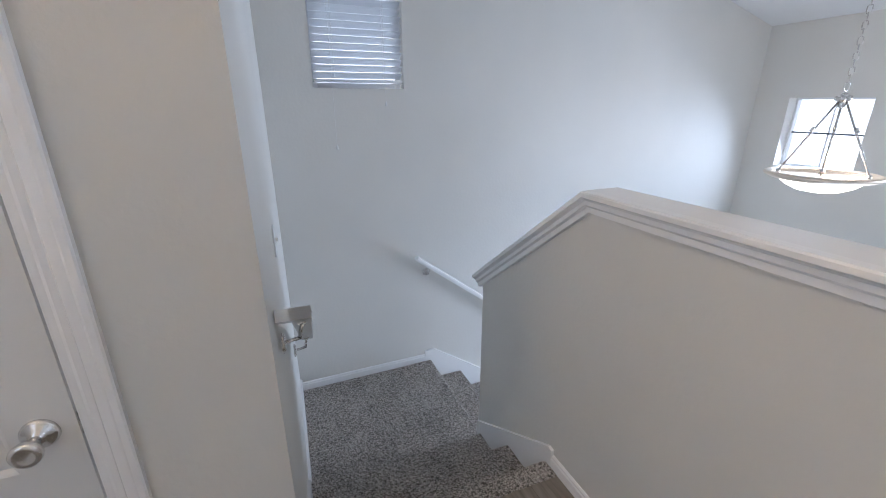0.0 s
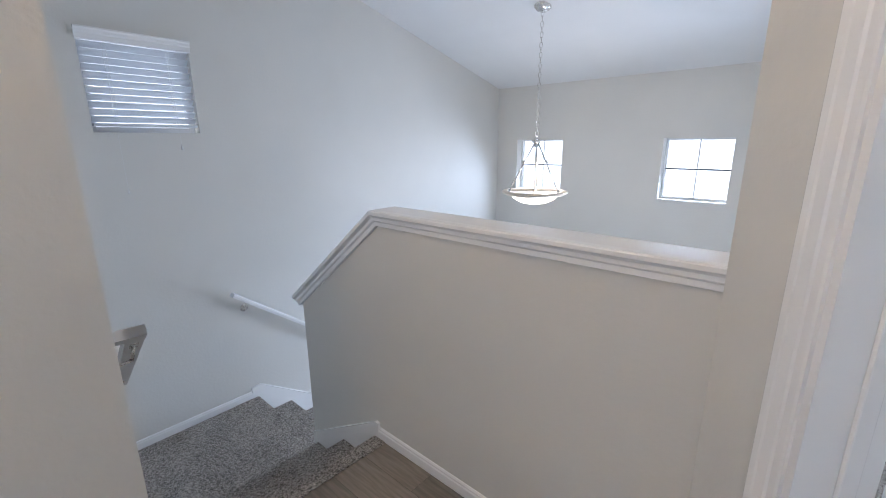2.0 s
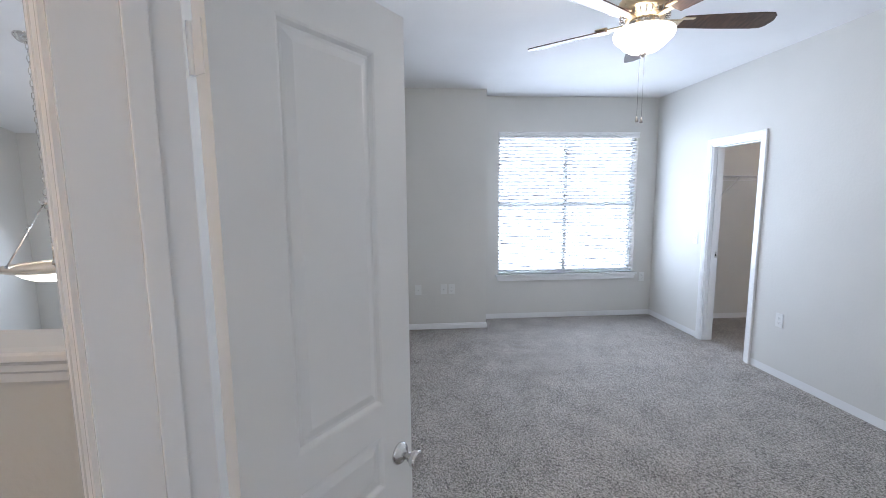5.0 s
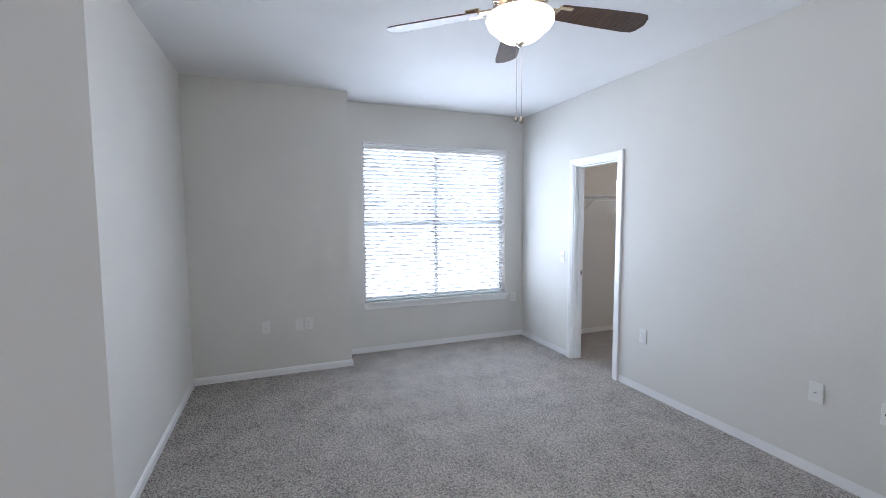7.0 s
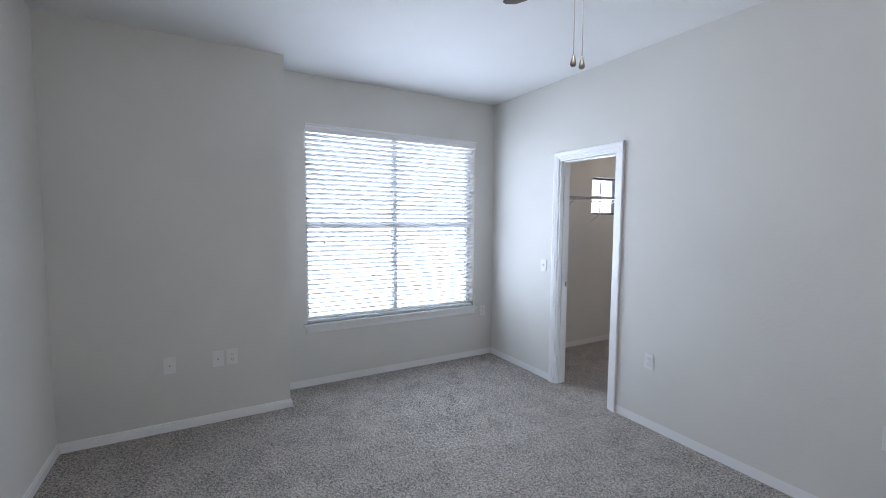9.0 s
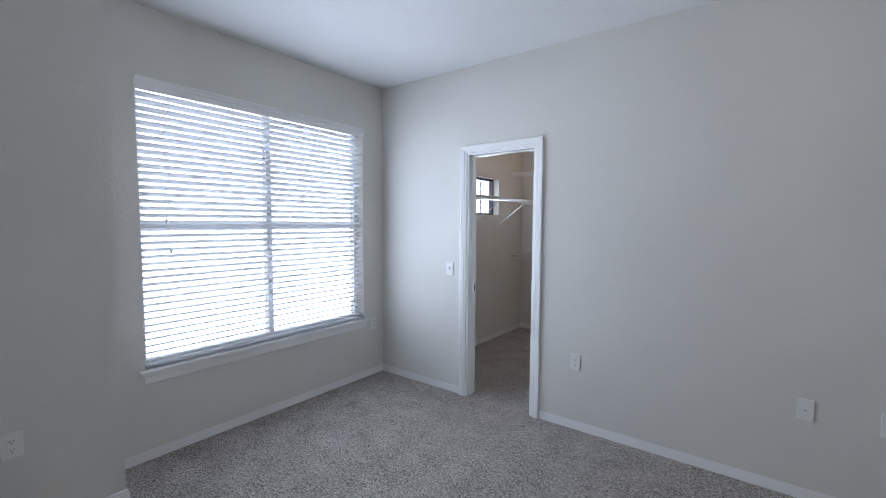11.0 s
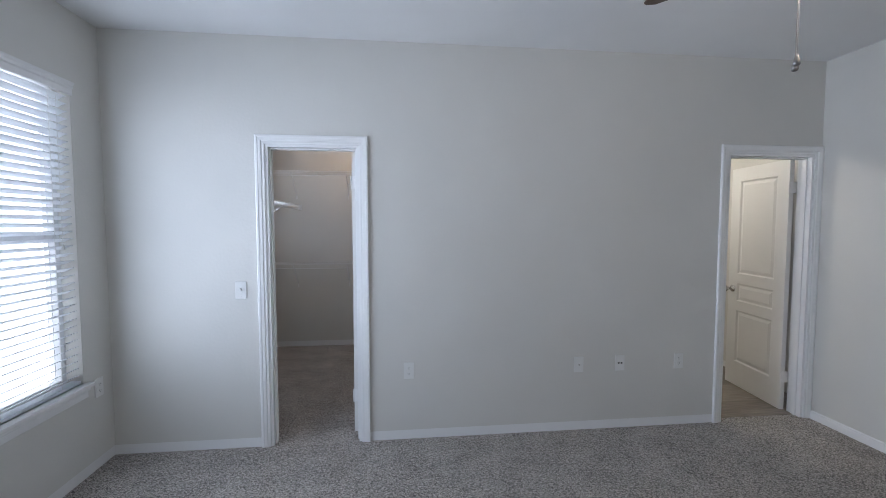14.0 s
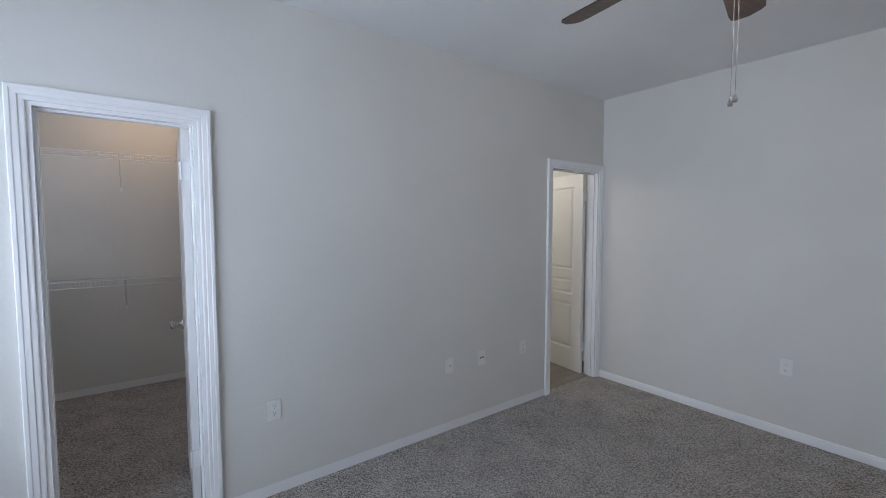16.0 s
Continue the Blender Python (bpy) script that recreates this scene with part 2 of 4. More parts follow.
def wall_mesh(p, q, thick, z0, z1, openings=(), cuts=()):
    """A wall whose seen face runs from p to q and whose body lies to the right of that way; openings are (start, end, low, high) along it."""
    p, q = Vector((*p, 0)), Vector((*q, 0))
    along = (q - p).normalized()
    side = Vector((along.y, -along.x, 0)) * thick
    length = (q - p).length
    us = sorted({0.0, length, *[o[0] for o in openings], *[o[1] for o in openings], *cuts})
    top = z1 if callable(z1) else (lambda x, y: z1)
    zs = sorted({z0, 99.0, *[o[2] for o in openings], *[o[3] for o in openings]})
    bm = bmesh.new()
    made = {}

    def vert(u, z, s):
        key = (round(u, 4), z, s)
        if key not in made:
            c = p + along * u + (side if s else Vector())
            made[key] = bm.verts.new((c.x, c.y, top(c.x, c.y) if z == 99.0 else z))
        return made[key]

    def solid(i, k):
        if i < 0 or k < 0 or i >= len(us) - 1 or k >= len(zs) - 1:
            return False
        u, z = (us[i] + us[i + 1]) / 2, zs[k] + 0.001
        return not any(a < u < c and lo <= z < hi for a, c, lo, hi in openings)

    for i in range(len(us) - 1):
        for k in range(len(zs) - 1):
            if not solid(i, k):
                continue
            a, c, lo, hi = us[i], us[i + 1], zs[k], zs[k + 1]
            for s in (0, 1):
                bm.faces.new([vert(a, lo, s), vert(c, lo, s), vert(c, hi, s), vert(a, hi, s)])
            for (di, dk), (e, g) in {(-1, 0): ((a, lo), (a, hi)), (1, 0): ((c, lo), (c, hi)), (0, -1): ((a, lo), (c, lo)), (0, 1): ((a, hi), (c, hi))}.items():
                if not solid(i + di, k + dk):
                    bm.faces.new([vert(*e, 0), vert(*g, 0), vert(*g, 1), vert(*e, 1)])
    return bm


BASE = [(0, 0), (0.014, 0), (0.014, 0.044), (0.010, 0.050), (0.010, 0.057), (0.005, 0.063), (0, 0.065)]


def baseboard(p, q, m0=0.0, m1=0.0, z=0.0, name="baseboard"):
    """A moulded board along p to q, standing out to the left of that way; m0, m1: mitre at the ends (1 inside corner, -1 outside)."""
    p, q = Vector((*p, z)), Vector((*q, z))
    a = (q - p).normalized()
    s = Vector((-a.y, a.x, 0))
    st = [[p + s * (d - 0.001) + a * (d * m0) + Vector((0, 0, h)) for d, h in BASE], [q + s * (d - 0.001) - a * (d * m1) + Vector((0, 0, h)) for d, h in BASE]]
    return structure(name, sweep(st), TRIM, "white painted moulded baseboard along the wall", "baseboard")


CASE = [(0, 0), (0, 0.009), (0.006, 0.011), (0.018, 0.011), (0.022, 0.0155), (0.040, 0.017), (0.044, 0.0195), (0.056, 0.0195), (0.060, 0.016), (0.060, 0)]


def casing(name, m, width, height, label):
    """Door casing round an opening: local x along the wall from 0 to width, -y out of the wall."""
    st = []
    for x, sx, z, sz in ((0, -1, 0, 0), (0, -1, height, 1), (width, 1, height, 1), (width, 1, 0, 0)):
        st.append([m @ Vector((x + sx * u, 0.001 - d, z + sz * u)) for u, d in CASE])
    return structure(name, sweep(st), TRIM, label, "door casing")


def jamb(name, m, width, height, depth, stop):
    """The lining of a door opening, with its stop: local y runs into the wall."""
    bm = bmesh.new()
    t = 0.018
    add_box(bm, (-0.001, 0, 0), (t, depth, height))
    add_box(bm, (width - t, 0, 0), (width + 0.001, depth, height))
    add_box(bm, (t, 0, height - t), (width - t, depth, height + 0.001))
    a, c = stop
    add_box(bm, (t, a, 0), (t + 0.011, c, height - t), 0.003)
    add_box(bm, (width - t - 0.011, a, 0), (width - t, c, height - t), 0.003)
    add_box(bm, (t + 0.011, a, height - t - 0.011), (width - t - 0.011, c, height - t), 0.003)
    bmesh.ops.transform(bm, matrix=m, verts=bm.verts)
    return structure(name, bm, TRIM, "white painted wooden door jamb with stop", "door jamb")


# ---- plan ----
N, S, W, E, CH = -0.24, -3.855, 0.35, 5.40, 2.725
NY, EX = 3.02, 4.746          # stairwell: blind wall, far wall
COLX, COLY = 5.06, -1.65       # boxed-out corner beside the bedroom window


def vault(x, y=0):
    return 2.19 + 0.2527 * (EX - x)


# bedroom walls
structure("wall_south", wall_mesh((E, S), (W - 0.12, S), -0.115, 0, CH + 0.05, [(E - 4.412, E - 3.805, 0, 2.035), (E - 1.115, E - 0.41, 0, 2.035)]), WALL, "greige painted textured bedroom wall with two doorways", "wall")
structure("wall_west", wall_mesh((W, S), (W, -1.08), -0.12, 0, CH + 0.05), WALL, "greige painted textured bedroom wall", "wall")
WIN = (-1.86, -3.61, 0.568, 2.312)
structure("wall_east", wall_mesh((E, COLY), (E, S - 0.115), -0.16, 0, CH + 0.05, [(COLY - WIN[0], COLY - WIN[1], WIN[2], WIN[3])]), WALL, "greige painted wall with the bedroom window", "wall")
structure("wall_corner_box", prism([(COLX, COLY), (E + 0.16, COLY), (E + 0.16, N), (COLX, N)], 0, CH + 0.05), WALL, "greige painted boxed-out wall corner beside the window", "wall")
# angled bedroom doorway: DU runs along it, DN through it into the bedroom
DU, DN, DOORWAY = Vector((0.743, 0.669, 0)), Vector((0.669, -0.743, 0)), 0.99
HALL_A, HALL_B = (1.1626, -0.105), (0.967, -0.279)
HB = Vector((*HALL_B, 0))
FAR = HB - DU * DOORWAY
structure("wall_north", wall_mesh((1.279, N), (COLX, N), -0.135, -2.7, lambda x, y: max(CH + 0.05, vault(x) + 0.03)), WALL, "greige painted wall between bedroom and stairwell", "wall")
structure("wall_diagonal", prism([HALL_A, (1.279, -0.105), (1.279, N), (1.082, -0.407), HALL_B], -0.3, lambda x, y: vault(x)), WALL, "short greige painted angled wall beside the bedroom doorway", "wall")
structure("ceiling", box((W - 0.12, S - 0.115, CH), (E + 0.16, N, CH + 0.12)), CEIL, "white textured flat bedroom ceiling", "ceiling")
structure("floor", prism([(W - 0.12, S - 0.115), (E + 0.16, S - 0.115), (E + 0.16, N), (1.279, N), (1.07, -0.40), (0.335, -1.062), (0.23, -1.10), (W - 0.12, -1.20)], -0.12, 0.0), CARPET, "greige speckled cut-pile carpet over the bedroom floor", "floor")

# stairwell and hall
TX, TY = 0.168, 1.09
BX, BY = 0.242, NY
BLIND = (0.54, 1.122, 1.602, 2.182)
structure("wall_stair_north", wall_mesh((EX + 0.15, NY), (BX - 0.14, NY), 0.15, -2.7, lambda x, y: vault(x) + 0.03, [(EX + 0.15 - BLIND[1], EX + 0.15 - BLIND[0], BLIND[2], BLIND[3])]), WALL, "tall greige painted stairwell wall with a small window", "wall")
STAIR_WINDOWS = ((2.098, 2.717), (0.391, 1.003))
SW_LOW, SW_TOP = 0.943, 1.557
structure("wall_stair_east", wall_mesh((EX, -0.105), (EX, NY + 0.15), 0.18, -2.7, lambda x, y: vault(EX) + 0.03, [(y0 + 0.105, y1 + 0.105, SW_LOW, SW_TOP) for y0, y1 in STAIR_WINDOWS] + [(0.6 + 0.105, 2.3 + 0.105, -1.7, -0.4)]), WALL, "greige painted stairwell wall with two small windows", "wall")
structure("wall_stair_west", wall_mesh((TX, TY), (BX, BY), -0.14, -2.7, lambda x, y: vault(x) + 0.03), WALL, "greige painted side wall of the stair", "wall")
structure("wall_hall_north", wall_mesh((-1.1, TY), (TX, TY), -0.115, -0.3, lambda x, y: vault(x) + 0.03, [(0.152, 0.912, 0, 2.035)]), WALL, "greige textured hall wall with a closed door", "wall")
structure("wall_hall_west", wall_mesh((-1.1, -1.13), (-1.1, TY + 0.115), -0.12, -0.3, lambda x, y: vault(x) + 0.03, [(0.43, 1.13, 0.95, 2.05)]), WALL, "greige painted hall wall", "wall")
structure("wall_hall_south", wall_mesh((0.16, -1.0155), (-1.1, -1.0155), -0.115, -0.3, lambda x, y: vault(x) + 0.03), WALL, "greige painted hall wall", "wall")
structure("wall_diagonal_end", prism([(0.16, -1.0155), (FAR.x, FAR.y), (0.352, -1.075), (0.35, -1.08), (0.23, -1.08), (0.23, -1.1305), (0.16, -1.1305)], -0.3, lambda x, y: vault(x)), WALL, "short greige painted angled wall beside the bedroom doorway", "wall")
structure("wall_over_doorway", prism([HALL_B, (1.082, -0.407), (0.352, -1.075), (FAR.x, FAR.y)], 2.05, lambda x, y: vault(x)), WALL, "greige painted wall over the angled bedroom doorway", "wall")
structure("ceiling_stair", sweep([[(x, -1.15, vault(x)), (x, NY + 0.15, vault(x)), (x, NY + 0.15, vault(x) + 0.12), (x, -1.15, vault(x) + 0.12)] for x in (-1.25, 1.15)]), CEIL, "white sloping ceiling over the hall", "ceiling")
structure("ceiling_vault", sweep([[(x, -0.12, vault(x)), (x, NY + 0.15, vault(x)), (x, NY + 0.15, vault(x) + 0.12), (x, -0.12, vault(x) + 0.12)] for x in (1.15, EX + 0.18)]), CEIL, "white sloping ceiling over the stairwell", "ceiling")

# half wall
HX, HT = 1.203, 0.10
HH, BENDY, HEND, HLOW = 1.161, 1.247, 1.985, 0.595
half = [(-0.105, -2.7), (HEND, -2.7), (HEND, HLOW), (BENDY, HH), (-0.105, HH)]
structure("half_wall", sweep([[(x, y, z) for y, z in half] for x in (HX, HX + HT)]), WALL, "greige painted half wall beside the stair", "half wall")
RISE, NOSE = 0.178, (1.305, 1.607, 1.905)

structure("floor_hall", prism([(-1.1, -1.0155), (0.16, -1.0155), (FAR.x, FAR.y), (0.335, -1.062), (1.07, -0.40), HALL_B, HALL_A, (1.21, -0.105), (1.21, 1.29), (0.16, 1.34), (0.16, 1.1), (-1.1, 1.1)], -0.12, -0.004), UNDER, "dark underlay below the hall planks", "floor")

# ---- stairs ----
SLOPE = math.atan2(RISE, 0.276)


def step_mesh(p0, p1, run, z):
    """A carpeted step with a rounded nosing: from p0 to p1 along its front, run towards the way down."""
    p0, p1 = Vector((*p0, 0)), Vector((*p1, 0))
    a = (p1 - p0).normalized()
    f = Vector((a.y, -a.x, 0))
    r = 0.023
    prof = [(-run, -0.02), (-run, 0.0)] + [(0.020 + r * math.sin(t), -r + r * math.cos(t)) for t in [math.pi * k / 8 for k in range(0, 8)]] + [(0.0, -2 * r - 0.012), (-0.012, -RISE - 0.01), (-run, -RISE - 0.01)]
    return sweep([[p + f * u + Vector((0, 0, z + w)) for u, w in prof] for p in (p0, p1)])


def left_x(y):
    return TX + (BX - TX) * (y - TY) / (BY - TY)


upper = tagged(new("staircase"), "upper flight of stairs covered in greige speckled carpet", "staircase", "", "structure")
lean = -0.03
for i, y in enumerate(NOSE):
    run = 0.055 if i == 0 else 0.31
    ob = part("step", step_mesh((HX + 0.005, y), (left_x(y) - 0.01, y - lean), run, -RISE * i + (0.004 if i == 0 else 0)), CARPET, upper)
part("landing", prism([(left_x(1.9) - 0.02, 1.93), (HX + 0.02, 1.845), (1.23, 1.9), (1.23, NY), (BX - 0.02, BY)], -RISE * 3 - 0.15, -RISE * 3), CARPET, upper, "greige speckled carpet on the landing")
lower = tagged(new("staircase"), "lower flight of stairs covered in greige speckled carpet", "staircase", "", "structure")
for i in range(9):
    x = 1.25 + 0.28 * i
    part("step", step_mesh((x, 1.9), (x, NY), 0.15 if i == 0 else 0.29, -RISE * (3 + i) + (0.003 if i == 0 else 0)), CARPET, lower)
structure("floor_lower", box((-0.2, -0.1, -2.75), (EX + 0.1, NY + 0.1, -RISE * 12)), CARPET, "greige carpet on the floor below the stairwell", "floor")

# skirt boards along the flights
SK = 0.016


def board(points, axis, at, thick, name="trim"):
    def pt3(u, z, d):
        return (at + d, u, z) if axis == "x" else (u, at + d, z)
    return structure(name, sweep([[pt3(u, z, 0.0) for u, z in points], [pt3(u, z, thick) for u, z in points]]), TRIM, "white painted stair skirt board", "skirt board")


board([(1.30, 0.0), (1.30, 0.088), (1.325, 0.094), (1.98, -0.30), (1.98, -0.62), (1.30, -0.2)], "x", HX + 0.002, -SK)
board([(1.235, -RISE * 3), (1.235, -0.44), (1.315, -0.43), (3.6, -2.02), (3.6, -2.4), (1.5, -0.95)], "y", NY + 0.002, -SK)
st = []
for y, z0, z1 in ((1.10, -0.2, 0.11), (1.34, -0.3, 0.10), (1.92, -0.6, -0.28), (2.05, -0.6, -0.43), (3.07, -0.6, -0.44)):
    x = left_x(y)
    st.append([(x - 0.002, y, z0), (x + 0.014, y, z0), (x + 0.014, y, z1 - 0.006), (x - 0.002, y, z1)])
structure("trim", sweep(st), TRIM, "white painted stair skirt board", "skirt board")
baseboard((1.235, NY), (BX, BY), 0, 1, -RISE * 3)

# cap moulding of the half wall
CAPW = [(-0.034, 0.085), (-0.030, 0.092), (0.0, 0.094), (HT + 0.030, 0.094), (HT + 0.034, 0.085), (HT + 0.034, 0.068), (HT + 0.026, 0.060), (HT + 0.020, 0.052), (HT + 0.020, 0.034), (HT + 0.012, 0.024), (HT + 0.012, 0.0), (HT - 0.002, -0.006), (0.002, -0.006), (-0.012, 0.0), (-0.012, 0.024), (-0.020, 0.034), (-0.020, 0.052), (-0.026, 0.060), (-0.034, 0.068)]
cap = []
sl = math.atan2(HH - HLOW, HEND - BENDY)
for y, z, ang in ((-0.105, HH, 0.0), (BENDY, HH, sl / 2), (HEND + 0.03, HLOW - 0.03 * math.tan(sl), sl)):
    up = Vector((0, math.sin(ang), math.cos(ang))) / (math.cos(sl / 2) if ang == sl / 2 else 1.0)
    cap.append([Vector((HX + u, y, z)) + up * w * 0.76 for u, w in CAPW])
structure("trim_half_wall_cap", sweep(cap), TRIM, "white glossy painted moulded cap of the half wall", "rail cap")
baseboard((HX, -0.08), (HX, 1.30), 0, 0)
baseboard(HALL_B, HALL_A, 0, 0.8)


# ---- handrails ----
def handrail(p, q, out, label, returned=False):
    """A wall-mounted handrail from p to q; out: the way from the wall; returned: the upper end turns back to the wall."""
    p, q, out = Vector(p), Vector(q), Vector(out)
    e = thing("handrail", label, "handrail", pose(*p))
    d = (q - p).normalized()
    up = out.cross(d)
    if up.z < 0:
        up = -up
    prof = [(-0.026, -0.016), (-0.030, 0.0), (-0.027, 0.012), (-0.014, 0.018), (0.014, 0.018), (0.027, 0.012), (0.030, 0.0), (0.026, -0.016)]
    part("rail", sweep([[c - p + out * u + up * w for u, w in prof] for c in (p, q)]), TRIM, e)
    if returned:
        w = p - out * 0.065
        part("rail_return", sweep([[c - p + d * u + up * v for u, v in ((0.0, -0.016), (0.0, 0.018), (0.055, 0.018), (0.055, -0.016))] for c in (w, p + out * 0.028)]), TRIM, e)
    n = max(2, int((q - p).length / 0.9) + 1)
    for k in range(n):
        c = d * (0.12 + k * ((q - p).length - 0.24) / (n - 1))
        bm = bmesh.new()
        foot = c - out * 0.062 - Vector((0, 0, 0.075))
        m = Matrix.Translation(foot) @ out.to_track_quat("Z", "Y").to_matrix().to_4x4()
        add_lathe(bm, [(0.0, 0.0), (0.03, 0.0), (0.03, 0.004), (0.022, 0.009), (0.0, 0.012)], 20, m)
        add_rod(bm, foot, foot + out * 0.05 + Vector((0, 0, 0.01)), 0.006)
        add_rod(bm, foot + out * 0.05 + Vector((0, 0, 0.008)), c - up * 0.016, 0.006)
        add_box(bm, (-0.03, -0.012, -0.003), (0.03, 0.012, 0.0), 0, Matrix.Translation(c - up * 0.015) @ d.to_track_quat("X", "Z").to_matrix().to_4x4())
        part("bracket", bm, NICKEL, e, "brushed nickel rail bracket", True)
    return e


dn = Vector((0, 0.276, -RISE)).normalized()
h0 = Vector((0.243, 1.25, 0.975))
handrail(h0, h0 + dn * 1.0 + Vector((0.045, 0, 0)), (1, -0.07, 0), "white painted wooden handrail on the side wall of the stair", True)
h1 = Vector((1.155, NY - 0.085, 0.425))
handrail(h1, h1 + Vector((0.276, 0, -RISE * 1.17)).normalized() * 2.6, (0, -1, 0), "white painted wooden handrail on the stairwell wall")


# ---- doors ----
def panel_leaf(e, wide, high, thick, panels, label_knob="satin nickel door knob", knob_side=1, knob_z=0.91, hinges=(0.22, 1.03, 1.80), knob_in=0.062, bridge=0.0):
    """A moulded door leaf under e: hinge edge at local x 0, thickness along +y."""
    bm = bmesh.new()
    xs = [0.0, panels[0][0], panels[0][1], wide]
    zs = sorted({0.012, high, *[p[2] for p in panels], *[p[3] for p in panels]})
    for y, s in ((0.0, -1), (thick, 1)):
        for i in range(3):
            for k in range(len(zs) - 1):
                a, c, lo, hi = xs[i], xs[i + 1], zs[k], zs[k + 1]
                if i == 1 and any(abs(lo - p[2]) < 1e-6 for p in panels):
                    continue
                bm.faces.new([bm.verts.new(v) for v in ((a, y, lo), (c, y, lo), (c, y, hi), (a, y, hi))])
    for a, c in (((0, 0.012), (wide, 0.012)), ((wide, 0.012), (wide, high)), ((wide, high), (0, high)), ((0, high), (0, 0.012))):
        bm.faces.new([bm.verts.new(v) for v in ((a[0], 0, a[1]), (c[0], 0, c[1]), (c[0], thick, c[1]), (a[0], thick, a[1]))])
    bmesh.ops.remove_doubles(bm, verts=bm.verts, dist=0.0005)
    leaf = part("leaf", bm, DOOR, e)
    for x0, x1, z0, z1 in panels:
        pm = bmesh.new()
        for y, s in ((0.0, 1), (thick, -1)):
            loops = []
            for ins, dep in ((0.0, 0.0), (0.005, 0.0025), (0.012, 0.010), (0.020, 0.010), (0.042, 0.003), (0.046, 0.003)):
                loops.append([pm.verts.new(v) for v in ((x0 + ins, y + s * dep, z0 + ins), (x1 - ins, y + s * dep, z0 + ins), (x1 - ins, y + s * dep, z1 - ins), (x0 + ins, y + s * dep, z1 - ins))])
            for la, lb in zip(loops, loops[1:]):
                for i in range(4):
                    pm.faces.new((la[i], la[(i + 1) % 4], lb[(i + 1) % 4], lb[i]))
            pm.faces.new(loops[-1])
        part("panel", pm, DOOR, e)
    kx = wide - knob_in
    for s in (-1, 1):
        m = Matrix.Translation((kx, 0 if s < 0 else thick, knob_z)) @ Matrix.Rotation(radians(-90 * s), 4, "X")
        kn = part("knob", lathe([(0.0, 0.02), (0.010, 0.02), (0.011, 0.032), (0.016, 0.042), (0.024, 0.052), (0.0265, 0.060), (0.0255, 0.067), (0.020, 0.070), (0.014, 0.068), (0.0, 0.067)], 28, m), CHROME, e, label_knob, True)
        part("rose", lathe([(0.0, 0.0), (0.033, 0.0), (0.033, 0.004), (0.028, 0.010), (0.016, 0.014), (0.012, 0.022), (0.0, 0.022)], 28, m), CHROME, kn, "", True)
    part("latch", box((wide - 0.001, thick / 2 - 0.012, knob_z - 0.028), (wide + 0.0015, thick / 2 + 0.012, knob_z + 0.028)), NICKEL, e)
    if hinges:
        for z in hinges:
            bm = bmesh.new()
            add_rod(bm, (-0.004, thick + 0.004, z - 0.045), (-0.004, thick + 0.004, z + 0.045), 0.006, 10)
            add_box(bm, (-0.0025, thick - 0.03, z - 0.045), (0.0, thick, z + 0.045))
            if bridge:
                add_box(bm, (-0.003, -bridge, z - 0.045), (-0.0005, thick, z + 0.045))
            part("hinge", bm, TRIM, e, "white painted butt hinge")
    return leaf


def three(wide, stile=0.115):
    a, c = stile, wide - stile
    return [(a, c, 0.235, 0.715), (a, c, 0.80, 0.965), (a, c, 1.055, 1.905)]


DH = 2.022
closet_door = thing("door", "white three-panel closet door standing open into the closet", "door", pose(3.831, S - 0.122, 0, 0, 0, -92.5))
panel_leaf(closet_door, 0.565, DH, 0.035, three(0.565, 0.105), hinges=(0.28, 1.80), bridge=0.024)
bath_door = thing("door", "white three-panel bathroom door standing half open", "door", pose(0.446, S - 0.124, 0, 0, 0, -96.5))
panel_leaf(bath_door, 0.66, DH, 0.035, three(0.66), hinges=(0.28, 1.80), bridge=0.034)
entry_door = thing("door", "narrow white three-panel bedroom door standing open", "door", pose(1.056, -0.463, 0, 0, 0, -36.8))
panel_leaf(entry_door, 0.542, DH, 0.042, [(0.135, 0.418, 0.20, 0.64), (0.135, 0.418, 0.725, 0.885), (0.135, 0.418, 0.975, 1.90)], knob_z=0.793, hinges=(0.22, 1.80), knob_in=0.058)
hall_door = thing("door", "white closed hall door with a satin nickel knob", "door", pose(-0.928, TY + 0.012, 0))
panel_leaf(hall_door, 0.712, DH, 0.035, three(0.712), hinges=(), knob_in=0.062, knob_z=0.885)

CL = pose(4.412, S, 0, 0, 0, 180)
casing("trim_closet_door", CL, 0.607, 2.035, "white moulded casing round the closet doorway")
jamb("door_1", CL, 0.607, 2.035, 0.115, (0.035, 0.075))
casing("trim_closet_door_inside", pose(3.805, S - 0.115, 0), 0.607, 2.035, "white moulded casing inside the closet doorway")
BA = pose(1.115, S, 0, 0, 0, 180)
casing("trim_bathroom_door", BA, 0.705, 2.035, "white moulded casing round the bathroom doorway")
jamb("door_2", BA, 0.705, 2.035, 0.115, (0.035, 0.075))
m_entry = Matrix.Translation(FAR) @ Matrix.Rotation(math.atan2(DU.y, DU.x), 4, "Z")
